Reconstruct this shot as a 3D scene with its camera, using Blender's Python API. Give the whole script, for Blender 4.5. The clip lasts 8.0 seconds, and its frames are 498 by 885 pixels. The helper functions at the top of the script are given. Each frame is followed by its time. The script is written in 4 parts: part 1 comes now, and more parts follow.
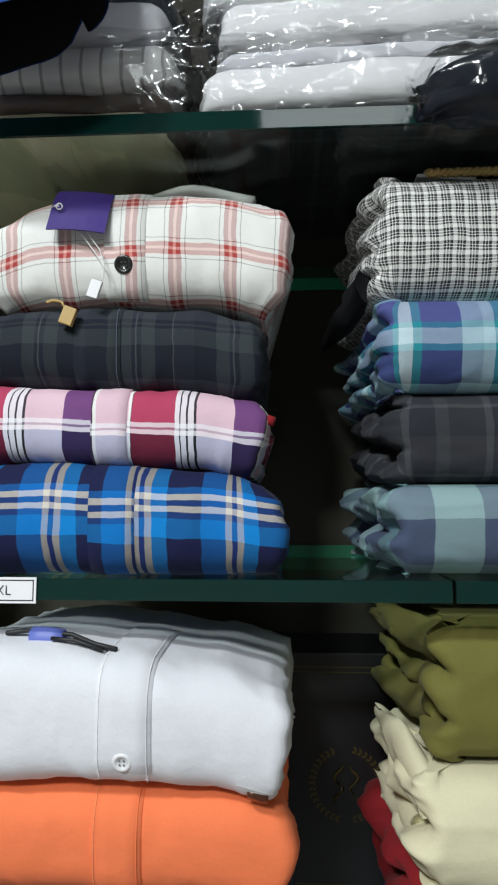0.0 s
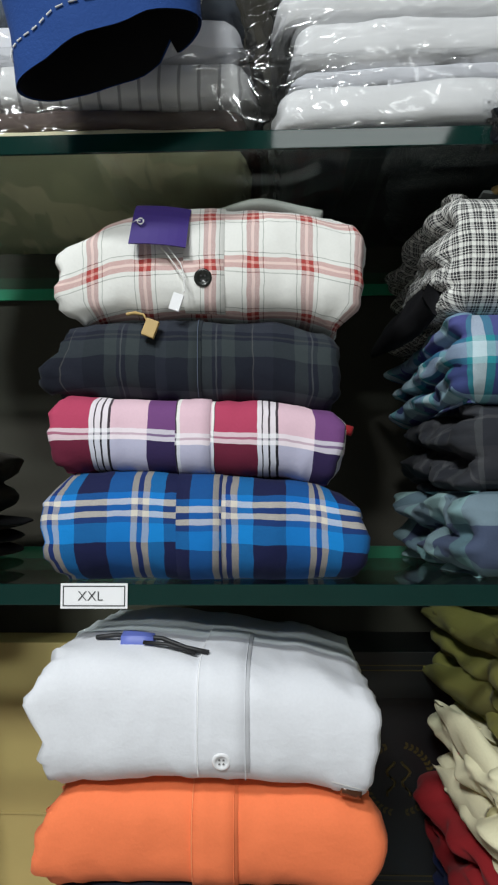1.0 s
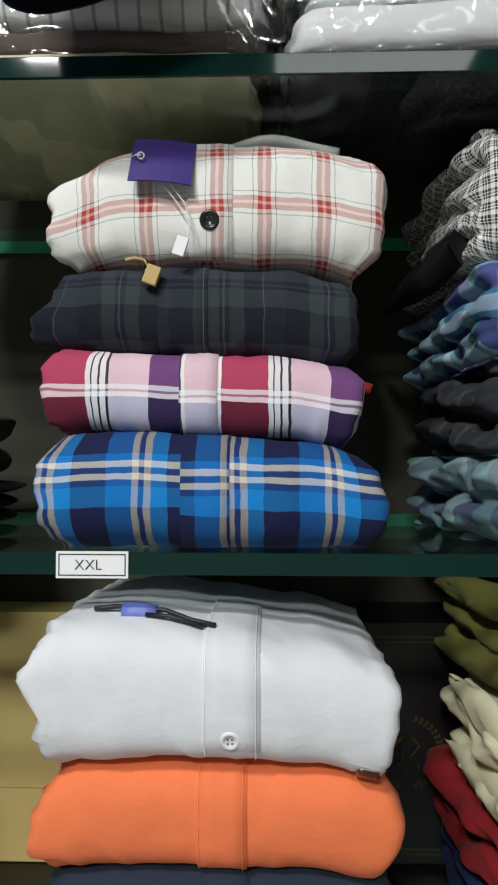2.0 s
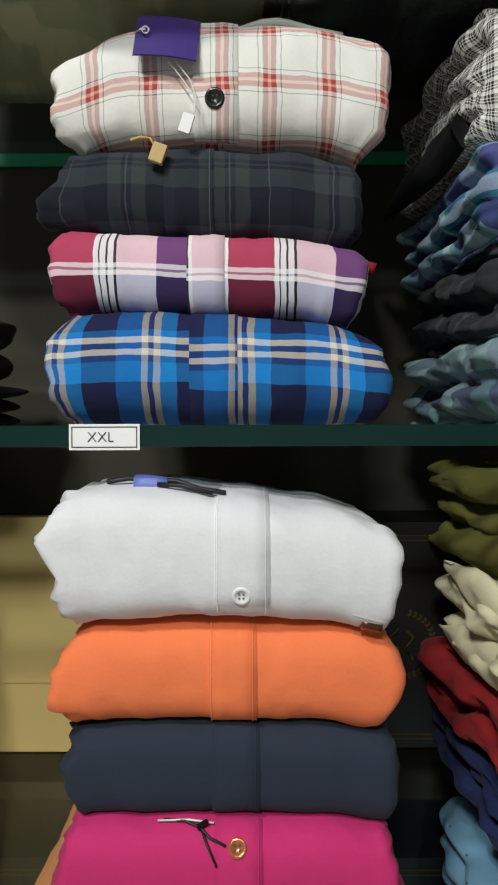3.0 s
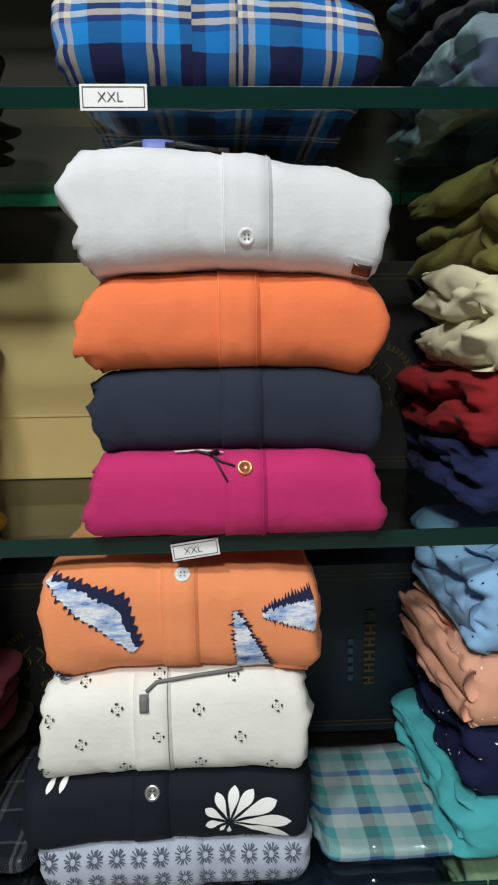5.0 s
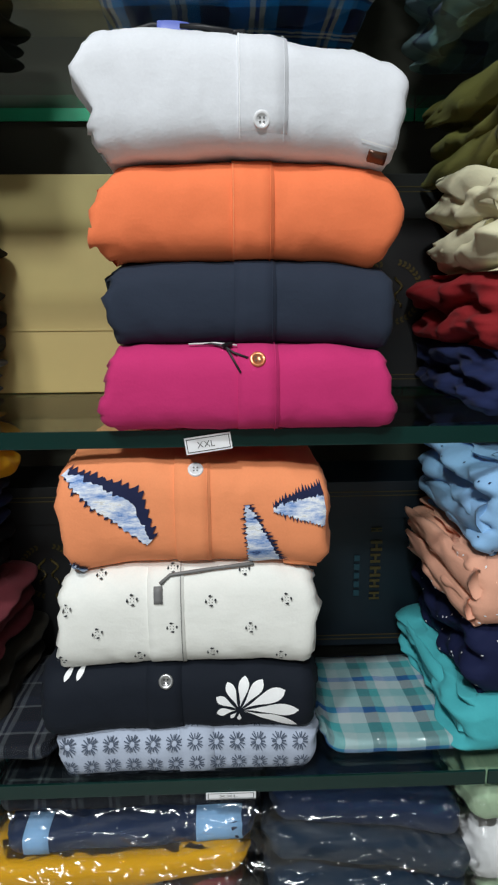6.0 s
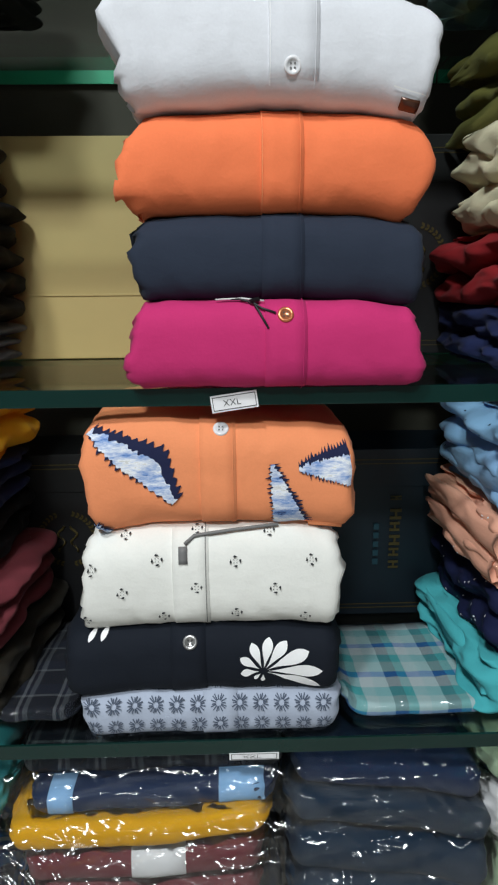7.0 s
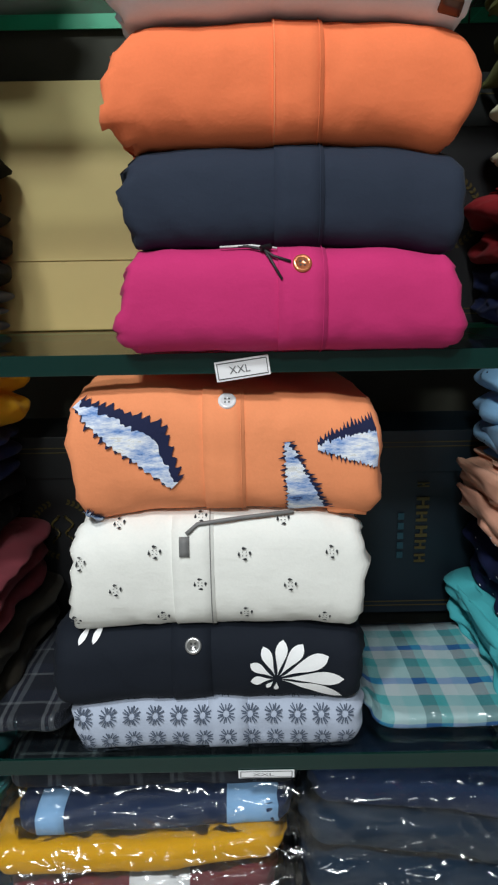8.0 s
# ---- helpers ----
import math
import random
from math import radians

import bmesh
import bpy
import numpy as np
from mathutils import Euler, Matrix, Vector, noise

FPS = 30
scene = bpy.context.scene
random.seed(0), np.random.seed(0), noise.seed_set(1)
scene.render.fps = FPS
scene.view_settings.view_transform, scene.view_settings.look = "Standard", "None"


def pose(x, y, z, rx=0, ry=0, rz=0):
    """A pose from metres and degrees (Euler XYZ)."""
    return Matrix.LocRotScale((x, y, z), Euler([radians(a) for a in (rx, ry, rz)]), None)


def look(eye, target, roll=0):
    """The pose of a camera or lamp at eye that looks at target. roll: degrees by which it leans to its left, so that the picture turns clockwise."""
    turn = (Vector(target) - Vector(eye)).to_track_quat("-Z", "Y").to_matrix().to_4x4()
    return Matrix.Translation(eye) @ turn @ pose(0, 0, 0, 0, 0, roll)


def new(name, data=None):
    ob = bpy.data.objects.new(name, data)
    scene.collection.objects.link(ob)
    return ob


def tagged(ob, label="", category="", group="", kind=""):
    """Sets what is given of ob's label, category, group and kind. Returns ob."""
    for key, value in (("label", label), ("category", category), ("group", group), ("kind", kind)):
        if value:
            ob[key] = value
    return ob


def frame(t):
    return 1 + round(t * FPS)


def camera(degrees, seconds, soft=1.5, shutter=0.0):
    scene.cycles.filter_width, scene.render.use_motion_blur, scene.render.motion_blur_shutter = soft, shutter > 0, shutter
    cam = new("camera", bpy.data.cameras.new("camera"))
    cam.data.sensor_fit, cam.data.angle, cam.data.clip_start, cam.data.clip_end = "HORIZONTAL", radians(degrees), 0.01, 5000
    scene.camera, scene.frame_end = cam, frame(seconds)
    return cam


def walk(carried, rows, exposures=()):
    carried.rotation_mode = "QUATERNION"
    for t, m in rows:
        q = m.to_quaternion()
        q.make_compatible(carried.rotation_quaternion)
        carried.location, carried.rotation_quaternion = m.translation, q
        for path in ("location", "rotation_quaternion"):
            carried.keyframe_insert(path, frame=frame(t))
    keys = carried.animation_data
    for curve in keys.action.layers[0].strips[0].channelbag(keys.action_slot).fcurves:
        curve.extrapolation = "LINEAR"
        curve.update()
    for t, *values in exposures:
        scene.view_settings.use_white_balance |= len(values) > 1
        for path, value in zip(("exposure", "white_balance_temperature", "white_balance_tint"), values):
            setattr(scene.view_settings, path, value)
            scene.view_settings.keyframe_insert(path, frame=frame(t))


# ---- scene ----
cam = camera(42.6, 8.0, soft=2.2)
PATH = [
    (0, (0.069, -0.522, 1.512), (-0.041, 1.466, 1.699), -0.0),
    (0.5, (0.016, -0.551, 1.522), (-0.077, 1.441, 1.67), -0.1),
    (1, (-0.012, -0.545, 1.523), (-0.082, 1.446, 1.694), -0.2),
    (1.2, (-0.011, -0.528, 1.537), (-0.086, 1.466, 1.672), -0.3),
    (2.3, (-0.031, -0.501, 1.506), (-0.075, 1.498, 1.55), 0.3),
    (2.5, (-0.033, -0.506, 1.497), (-0.063, 1.494, 1.502), 0.2),
    (3, (-0.043, -0.515, 1.445), (-0.055, 1.485, 1.409), -0.2),
    (3.5, (-0.056, -0.531, 1.388), (-0.042, 1.464, 1.251), -0.1),
    (4, (-0.055, -0.552, 1.337), (0.001, 1.438, 1.143), 0.1),
    (4.5, (-0.065, -0.577, 1.293), (-0.003, 1.406, 1.034), -0.7),
    (5, (-0.075, -0.592, 1.24), (0.005, 1.378, 0.905), -0.8),
    (6.5, (-0.092, -0.618, 1.16), (-0.04, 1.324, 0.686), -0.5),
    (7, (-0.105, -0.615, 1.149), (-0.058, 1.325, 0.663), -0.6),
    (7.5, (-0.11, -0.596, 1.148), (-0.062, 1.349, 0.687), -0.2),
    (8, (-0.101, -0.536, 1.111), (-0.096, 1.4, 0.609), -1.0),
]
walk(cam, [(t, look(eye, target, roll)) for t, eye, target, roll in PATH],
     exposures=((0.0, 0.17, 6550, 10), (1.2, 0.04, 6700, 10), (2.4, 0.0, 6950, 10), (3.6, 0.05, 7200, 10), (5.0, 0.12, 6900, 10), (6.4, 0.18, 6550, 10), (8.0, 0.18, 6550, 10)))

# ---- light: a closed shop with three ceiling panels ----
world = bpy.data.worlds.new("shop_world")
scene.world = world
world.use_nodes = True
world.node_tree.nodes["Background"].inputs[0].default_value = (0.9, 0.95, 1.0, 1)
world.node_tree.nodes["Background"].inputs[1].default_value = 0.02


def ceiling_lamp(x, y, size, watts, colour=(0.92, 0.98, 1.0)):
    data = bpy.data.lights.new("ceiling_lamp", "AREA")
    data.shape, data.size, data.energy, data.color = "SQUARE", size, watts, colour
    ob = new("ceiling_lamp", data)
    ob.matrix_world = pose(x, y, 2.765)
    return ob


LAMPS = ((-0.66, -1.28, 0.20, 30), (-0.45, -2.1, 0.30, 52), (0.30, -1.52, 0.60, 5))
for lx, ly, size, watts in LAMPS:
    ceiling_lamp(lx, ly, size, watts)

# ---- materials ----


def material(name):
    m = bpy.data.materials.new(name)
    m.use_nodes = True
    t = m.node_tree
    return m, t, t.nodes["Principled BSDF"]


def math_node(t, op, a, b=None):
    n = t.nodes.new("ShaderNodeMath")
    n.operation = op
    for i, v in enumerate((a, b)):
        if v is None:
            continue
        if isinstance(v, (int, float)):
            n.inputs[i].default_value = v
        else:
            t.links.new(v, n.inputs[i])
    return n.outputs[0]


def noise_node(t, vec, scale, detail=3.0, rough=0.55):
    n = t.nodes.new("ShaderNodeTexNoise")
    n.inputs["Scale"].default_value, n.inputs["Detail"].default_value, n.inputs["Roughness"].default_value = scale, detail, rough
    t.links.new(vec, n.inputs["Vector"])
    return n.outputs["Fac"]


def mix_node(t, fac, a, b, blend="MIX"):
    n = t.nodes.new("ShaderNodeMix")
    n.data_type, n.blend_type = "RGBA", blend
    for sock, v in ((n.inputs[0], fac), (n.inputs[6], a), (n.inputs[7], b)):
        if isinstance(v, (int, float)):
            sock.default_value = v
        elif isinstance(v, tuple):
            sock.default_value = (*v[:3], 1)
        else:
            t.links.new(v, sock)
    return n.outputs[2]


def bump_node(t, height, strength, distance, under=None):
    n = t.nodes.new("ShaderNodeBump")
    n.inputs["Strength"].default_value, n.inputs["Distance"].default_value = strength, distance
    t.links.new(height, n.inputs["Height"])
    if under is not None:
        t.links.new(under, n.inputs["Normal"])
    return n.outputs[0]


def stripes(t, coord, bands, offset=0.0):
    """A repeat of woven bands, (metres, colour) each, along one coordinate."""
    period = sum(w for w, c in bands)
    f = math_node(t, "FRACT", math_node(t, "DIVIDE", math_node(t, "ADD", coord, offset), period))
    ramp = t.nodes.new("ShaderNodeValToRGB")
    ramp.color_ramp.interpolation = "CONSTANT"
    at = 0.0
    for i, (w, c) in enumerate(bands):
        e = ramp.color_ramp.elements[0] if i == 0 else (ramp.color_ramp.elements[1] if i == 1 else ramp.color_ramp.elements.new(at))
        e.position, e.color = at, (*c[:3], c[3] if len(c) > 3 else 1.0)
        at += w / period
    t.links.new(f, ramp.inputs[0])
    return ramp.outputs


def cloth(name, colour=None, warp=None, weft=None, off=(0, 0), rough=0.85, sheen=0.03, weave=1.0, bias=0.5, under=None):
    """Cotton: plain, or woven from warp and weft bands read from the metre-true UV map."""
    m, t, b = material(name)
    uv = t.nodes.new("ShaderNodeUVMap").outputs[0]
    sep = t.nodes.new("ShaderNodeSeparateXYZ")
    t.links.new(uv, sep.inputs[0])
    obj = t.nodes.new("ShaderNodeTexCoord").outputs["Object"]
    wob = math_node(t, "MULTIPLY", math_node(t, "SUBTRACT", noise_node(t, obj, 35, 2), 0.5), 0.004)
    if warp:
        cu = stripes(t, math_node(t, "ADD", sep.outputs[0], wob), warp, off[0])[0]
        cv, cover = stripes(t, math_node(t, "ADD", sep.outputs[1], wob), weft, off[1])
        if under:
            low = [(w, (1, 1, 1) if i == 0 else (0, 0, 0)) for i, (w, c) in enumerate(weft)]
            mask = stripes(t, math_node(t, "ADD", sep.outputs[1], wob), low, off[1])[0]
            cv = mix_node(t, mask, cv, stripes(t, math_node(t, "ADD", sep.outputs[0], wob), under, off[0])[0])
        diag = math_node(t, "FRACT", math_node(t, "MULTIPLY", math_node(t, "ADD", sep.outputs[0], sep.outputs[1]), 900.0))
        twill = math_node(t, "ADD", bias - 0.15, math_node(t, "MULTIPLY", diag, 0.3))
        if len(weft[0][1]) > 3:
            twill = math_node(t, "MULTIPLY", cover, math_node(t, "ADD", 0.85, math_node(t, "MULTIPLY", diag, 0.3)))
        col = mix_node(t, twill, cu, cv)
    else:
        col = colour
    spot = noise_node(t, obj, 420, 2)
    wear = noise_node(t, obj, 14, 4)
    tone = math_node(t, "ADD", 0.90, math_node(t, "ADD", math_node(t, "MULTIPLY", spot, 0.08), math_node(t, "MULTIPLY", wear, 0.12)))
    grey = t.nodes.new("ShaderNodeCombineXYZ")
    for i in range(3):
        t.links.new(tone, grey.inputs[i])
    col = mix_node(t, 1.0, col, grey.outputs[0], "MULTIPLY")
    t.links.new(col, b.inputs["Base Color"])
    b.inputs["Roughness"].default_value = rough
    b.inputs["Specular IOR Level"].default_value = 0.25
    b.inputs["Sheen Weight"].default_value = sheen
    b.inputs["Sheen Roughness"].default_value = 0.5
    st = t.nodes.new("ShaderNodeMapping")
    st.inputs["Scale"].default_value = (1.0, 0.55, 1.5)
    t.links.new(obj, st.inputs[0])
    n1 = bump_node(t, noise_node(t, st.outputs[0], 48, 3, 0.5), 0.14, 0.006)
    n2 = bump_node(t, spot, 0.14 * weave, 0.0012, n1)
    t.links.new(n2, b.inputs["Normal"])
    return m


def plain(name, colour, rough=0.5, metal=0.0, scale=60.0, vary=0.2, bump=0.15):
    m, t, b = material(name)
    obj = t.nodes.new("ShaderNodeTexCoord").outputs["Object"]
    n = noise_node(t, obj, scale, 4)
    n2 = noise_node(t, obj, scale / 9, 3)
    f = math_node(t, "MULTIPLY", math_node(t, "ADD", n, n2), 0.5)
    dark = tuple(c * (1 - vary) for c in colour)
    light = tuple(min(1, c * (1 + vary)) for c in colour)
    t.links.new(mix_node(t, f, dark, light), b.inputs["Base Color"])
    b.inputs["Roughness"].default_value, b.inputs["Metallic"].default_value = rough, metal
    if bump:
        t.links.new(bump_node(t, n, bump, 0.002), b.inputs["Normal"])
    return m


def clear(name, tint, rough, face, rim=0.6):
    """See-through sheet: lets light straight through and mirrors more at a slant. face: the share mirrored head-on."""
    m, t, b = material(name)
    t.nodes.remove(b)
    tr, gl, fr, mx = (t.nodes.new("ShaderNodeBsdfTransparent"), t.nodes.new("ShaderNodeBsdfGlossy"), t.nodes.new("ShaderNodeLayerWeight"), t.nodes.new("ShaderNodeMixShader"))
    tr.inputs[0].default_value = (*tint, 1)
    gl.inputs["Roughness"].default_value = rough
    fr.inputs["Blend"].default_value = 0.5
    slant = math_node(t, "POWER", fr.outputs["Facing"], 4.0)
    share = math_node(t, "ADD", face, math_node(t, "MULTIPLY", slant, rim))
    t.links.new(share, mx.inputs[0])
    t.links.new(tr.outputs[0], mx.inputs[1])
    t.links.new(gl.outputs[0], mx.inputs[2])
    t.links.new(mx.outputs[0], t.nodes["Material Output"].inputs[0])
    return m


GLASS = clear("shelf_glass", (0.93, 0.97, 0.95), 0.02, 0.045)
FILM_FLAT = clear("creased_film", (0.985, 0.988, 0.99), 0.11, 0.07, rim=0.25)
FILM = clear("plastic_film", (0.985, 0.987, 0.99), 0.10, 0.03, rim=0.15)
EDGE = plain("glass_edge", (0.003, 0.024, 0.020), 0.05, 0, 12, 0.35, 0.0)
# brighter green stands in for light coming through the pane to its back edge
EDGE_GLOW = plain("glass_edge_glow", (0.03, 0.48, 0.26), 0.3, 0, 12, 0.3, 0.03)
WALL = plain("back_panel", (0.044, 0.040, 0.028), 0.7, 0, 30, 0.18, 0.05)
PAINT = plain("wall_paint", (0.28, 0.28, 0.27), 0.8, 0, 40, 0.06)
FLOOR = plain("floor_tile", (0.35, 0.33, 0.30), 0.35, 0, 25, 0.2)
CARD = plain("white_card", (0.82, 0.82, 0.84), 0.6, 0, 80, 0.04, 0.05)
INK = plain("black_ink", (0.02, 0.02, 0.022), 0.6, 0, 80, 0.2, 0.0)
THREAD_W = plain("white_thread", (0.75, 0.75, 0.74), 0.8)
BLACK = plain("black_ribbon", (0.012, 0.012, 0.014), 0.55)
BEIGE = plain("beige_carton", (0.44, 0.335, 0.125), 0.6, 0, 18, 0.10, 0.06)
BOXBLACK = plain("black_carton", (0.005, 0.005, 0.006), 0.5, 0, 40, 0.3, 0.05)
BOXNAVY = plain("navy_carton", (0.003, 0.009, 0.016), 0.5, 0, 40, 0.3, 0.05)
GOLD = plain("gold_foil", (0.085, 0.062, 0.016), 0.5, 0.3, 80, 0.3, 0.1)
TEALINK = plain("teal_ink", (0.01, 0.05, 0.07), 0.5)
PURPLE = plain("purple_card", (0.045, 0.022, 0.19), 0.5, 0, 40, 0.12, 0.03)
TAN = plain("tan_tag", (0.50, 0.34, 0.13), 0.6)
DARKBTN = plain("dark_button", (0.015, 0.017, 0.015), 0.25, 0, 40, 0.2, 0.0)
PEARL = plain("pearl_button", (0.74, 0.74, 0.76), 0.2, 0, 40, 0.1, 0.0)
COPPER = plain("copper_button", (0.65, 0.22, 0.10), 0.18, 0.6, 90, 0.4, 0.1)
GREYTAG = plain("grey_rubber", (0.16, 0.16, 0.16), 0.6)
STEEL = plain("steel", (0.5, 0.5, 0.5), 0.3, 0.9)
BLUELBL = plain("blue_label", (0.12, 0.16, 0.50), 0.5)
BROWNLBL = plain("brown_badge", (0.08, 0.03, 0.015), 0.25, 0.3)

W, K = (0.80, 0.80, 0.77), (0.015, 0.015, 0.02)
RED_PLAID = cloth("red_plaid", warp=[(0.0105, W), (0.0008, (0.1, 0.12, 0.1)), (0.0035, W), (0.0043, (0.36, 0.05, 0.05)), (0.0026, (0.78, 0.42, 0.38)), (0.0043, (0.36, 0.05, 0.05)), (0.0035, W), (0.0008, (0.1, 0.12, 0.1)), (0.0197, W)],
                  weft=[(0.010, W), (0.0008, (0.1, 0.12, 0.1)), (0.0035, W), (0.0043, (0.48, 0.07, 0.06)), (0.0026, (0.85, 0.48, 0.42)), (0.0043, (0.48, 0.07, 0.06)), (0.0035, W), (0.0008, (0.1, 0.12, 0.1)), (0.0212, W)], off=(0.0484, 0.0269))
NAVY_PLAID = cloth("navy_plaid", warp=[(0.020, (0.006, 0.009, 0.017)), (0.012, (0.032, 0.042, 0.045)), (0.003, (0.0098, 0.0126, 0.0238)), (0.0016, (0.075, 0.082, 0.088)), (0.004, (0.0098, 0.0126, 0.0238)), (0.012, (0.032, 0.042, 0.045)), (0.016, (0.006, 0.009, 0.017)), (0.001, (0.0840, 0.0840, 0.0840)), (0.018, (0.0140, 0.0175, 0.0294))],
                   weft=[(0.030, (0.0070, 0.0091, 0.0182)), (0.016, (0.034, 0.045, 0.050)), (0.003, (0.0084, 0.0112, 0.0238)), (0.002, (0.0350, 0.0385, 0.0420)), (0.004, (0.0084, 0.0112, 0.0238)), (0.016, (0.032, 0.038, 0.052))], off=(0.01, 0.030))
PK, CR, PU, NV = (0.72, 0.50, 0.58), (0.42, 0.03, 0.09), (0.13, 0.035, 0.17), (0.012, 0.016, 0.06)
LOW = {CR: (0.085, 0.010, 0.028), PK: (0.40, 0.43, 0.58), PU: (0.012, 0.014, 0.055)}
PINK_WARP = [(0.038, CR), (0.004, (0.75, 0.7, 0.75)), (0.0012, K), (0.005, (0.75, 0.7, 0.75)), (0.0014, K), (0.005, (0.75, 0.7, 0.75)), (0.002, K), (0.033, PK), (0.026, PU), (0.001, K), (0.003, W), (0.028, PK), (0.002, W), (0.001, K)]
PINK_PLAID = cloth("pink_plaid", warp=PINK_WARP, under=[(w, LOW.get(c, (0.55, 0.57, 0.66) if c[0] > 0.5 else c)) for w, c in PINK_WARP],
                   weft=[(0.034, (0.008, 0.02, 0.10, 0.86)), (0.0042, (0.85, 0.85, 0.9, 0.6)), (0.002, (0.3, 0.28, 0.36, 0.4)), (0.0042, (0.85, 0.85, 0.9, 0.6)), (0.060, (0.62, 0.40, 0.50, 0.06))], off=(0.213, 0.041))
BL, ND, BG = (0.001, 0.13, 0.44), (0.007, 0.010, 0.052), (0.50, 0.46, 0.40)
BLUE_PLAID = cloth("blue_plaid", warp=[(0.020, BL), (0.0055, BG), (0.0045, (0.01, 0.04, 0.2)), (0.0055, BG), (0.013, (0.001, 0.21, 0.58)), (0.0285, ND)],
                   weft=[(0.028, ND), (0.016, (0.001, 0.20, 0.58)), (0.005, (0.01, 0.06, 0.25)), (0.0055, (0.75, 0.70, 0.62)), (0.005, (0.01, 0.06, 0.25)), (0.0055, (0.75, 0.70, 0.62)), (0.006, BL), (0.024, ND)], off=(0.0768, 0.0418))
FINE = [(0.0026, W), (0.0017, K), (0.0009, W), (0.0017, K), (0.0008, W), (0.0025, (0.03, 0.03, 0.035)), (0.0012, W)]
BW_CHECK = cloth("bw_check", warp=FINE, weft=FINE)
TL, LB = (0.02, 0.25, 0.30), (0.42, 0.58, 0.66)
TEAL_PLAID = cloth("teal_plaid", warp=[(0.010, LB), (0.012, TL), (0.024, (0.05, 0.05, 0.22)), (0.005, TL), (0.012, (0.6, 0.72, 0.76)), (0.008, TL), (0.034, (0.05, 0.05, 0.22)), (0.018, (0.3, 0.42, 0.52))],
                   weft=[(0.030, (0.02, 0.05, 0.09)), (0.006, TL), (0.014, LB), (0.006, TL), (0.030, (0.10, 0.12, 0.30)), (0.020, (0.30, 0.52, 0.58))], off=(-0.115, 0.040))
GREY_PLAID = cloth("grey_plaid", warp=[(0.030, (0.028, 0.030, 0.036)), (0.006, (0.07, 0.075, 0.08)), (0.022, (0.020, 0.022, 0.030)), (0.012, (0.05, 0.055, 0.06))],
                   weft=[(0.026, (0.020, 0.022, 0.028)), (0.004, (0.07, 0.07, 0.075)), (0.014, (0.03, 0.032, 0.04)), (0.020, (0.035, 0.035, 0.04))])
SEA_PLAID = cloth("sea_plaid", warp=[(0.030, (0.16, 0.30, 0.30)), (0.040, (0.09, 0.12, 0.17)), (0.040, (0.32, 0.48, 0.47)), (0.03, (0.09, 0.12, 0.17))],
                  weft=[(0.040, (0.025, 0.035, 0.10)), (0.034, (0.22, 0.32, 0.36)), (0.05, (0.10, 0.18, 0.2))], off=(-0.124, 0.031))
AQUA_PLAID = cloth("aqua_plaid", warp=[(0.018, (0.32, 0.46, 0.48)), (0.016, (0.03, 0.07, 0.09)), (0.012, (0.04, 0.28, 0.29)), (0.016, (0.42, 0.50, 0.52))],
                   weft=[(0.022, (0.28, 0.46, 0.46)), (0.018, (0.08, 0.36, 0.38)), (0.020, (0.42, 0.50, 0.52)), (0.012, (0.01, 0.12, 0.42))], rough=0.6)
BLACK_TARTAN = cloth("black_tartan", warp=[(0.03, (0.008, 0.010, 0.016)), (0.004, (0.12, 0.13, 0.14)), (0.004, (0.01, 0.01, 0.02)), (0.006, (0.08, 0.09, 0.10))],
                     weft=[(0.03, (0.008, 0.010, 0.016)), (0.004, (0.10, 0.11, 0.12)), (0.02, (0.012, 0.016, 0.03))])
STRIPE_W = cloth("striped_white", warp=[(0.016, (0.78, 0.78, 0.78)), (0.003, (0.04, 0.04, 0.045))], weft=[(0.02, (0.8, 0.8, 0.8)), (0.02, (0.78, 0.78, 0.78))])
WHITE = cloth("white_cotton", (0.74, 0.745, 0.79))
SHIRT_W = cloth("pale_grey_cotton", (0.68, 0.69, 0.73))
CREAMW = cloth("offwhite_cotton", (0.80, 0.80, 0.76))
ORANGE = cloth("orange_cotton", (0.84, 0.195, 0.075))
CHARCOAL = cloth("slate_cotton", (0.020, 0.028, 0.048), sheen=0.02)
MAGENTA = cloth("magenta_cotton", (0.52, 0.026, 0.145))
PEACHO = cloth("apricot_cotton", (0.84, 0.285, 0.125))
BLACKC = cloth("black_cotton", (0.006, 0.009, 0.016), sheen=0.0)
ICE = cloth("ice_blue_cotton", (0.41, 0.46, 0.57))
OLIVE = cloth("olive_cotton", (0.155, 0.145, 0.035))
CREAM = cloth("cream_cotton", (0.68, 0.64, 0.44))
WINE = cloth("dark_red_cotton", (0.25, 0.012, 0.016))
NAVYC = cloth("navy_cotton", (0.012, 0.020, 0.075))
SKY = cloth("sky_blue_cotton", (0.26, 0.47, 0.74))
PEACH = cloth("peach_cotton", (0.72, 0.36, 0.25))
MIDN = cloth("midnight_cotton", (0.006, 0.010, 0.045), sheen=0.0)
TEALC = cloth("turquoise_cotton", (0.06, 0.40, 0.44))
YELLOW = cloth("mustard_cotton", (0.72, 0.36, 0.010))
MAROON = cloth("maroon_cotton", (0.16, 0.030, 0.040))
DARKC = cloth("dark_jersey", (0.006, 0.006, 0.008), sheen=0.0)
BROWNC = cloth("dark_brown_cotton", (0.022, 0.018, 0.012), sheen=0.05)
GREYBL = cloth("grey_blue_cotton", (0.10, 0.12, 0.15))
NAVYPK = cloth("navy_print_cotton", (0.012, 0.026, 0.070))
STEELB = cloth("steel_blue_cotton", (0.010, 0.026, 0.052))
MINT = cloth("mint_cotton", (0.45, 0.60, 0.40))
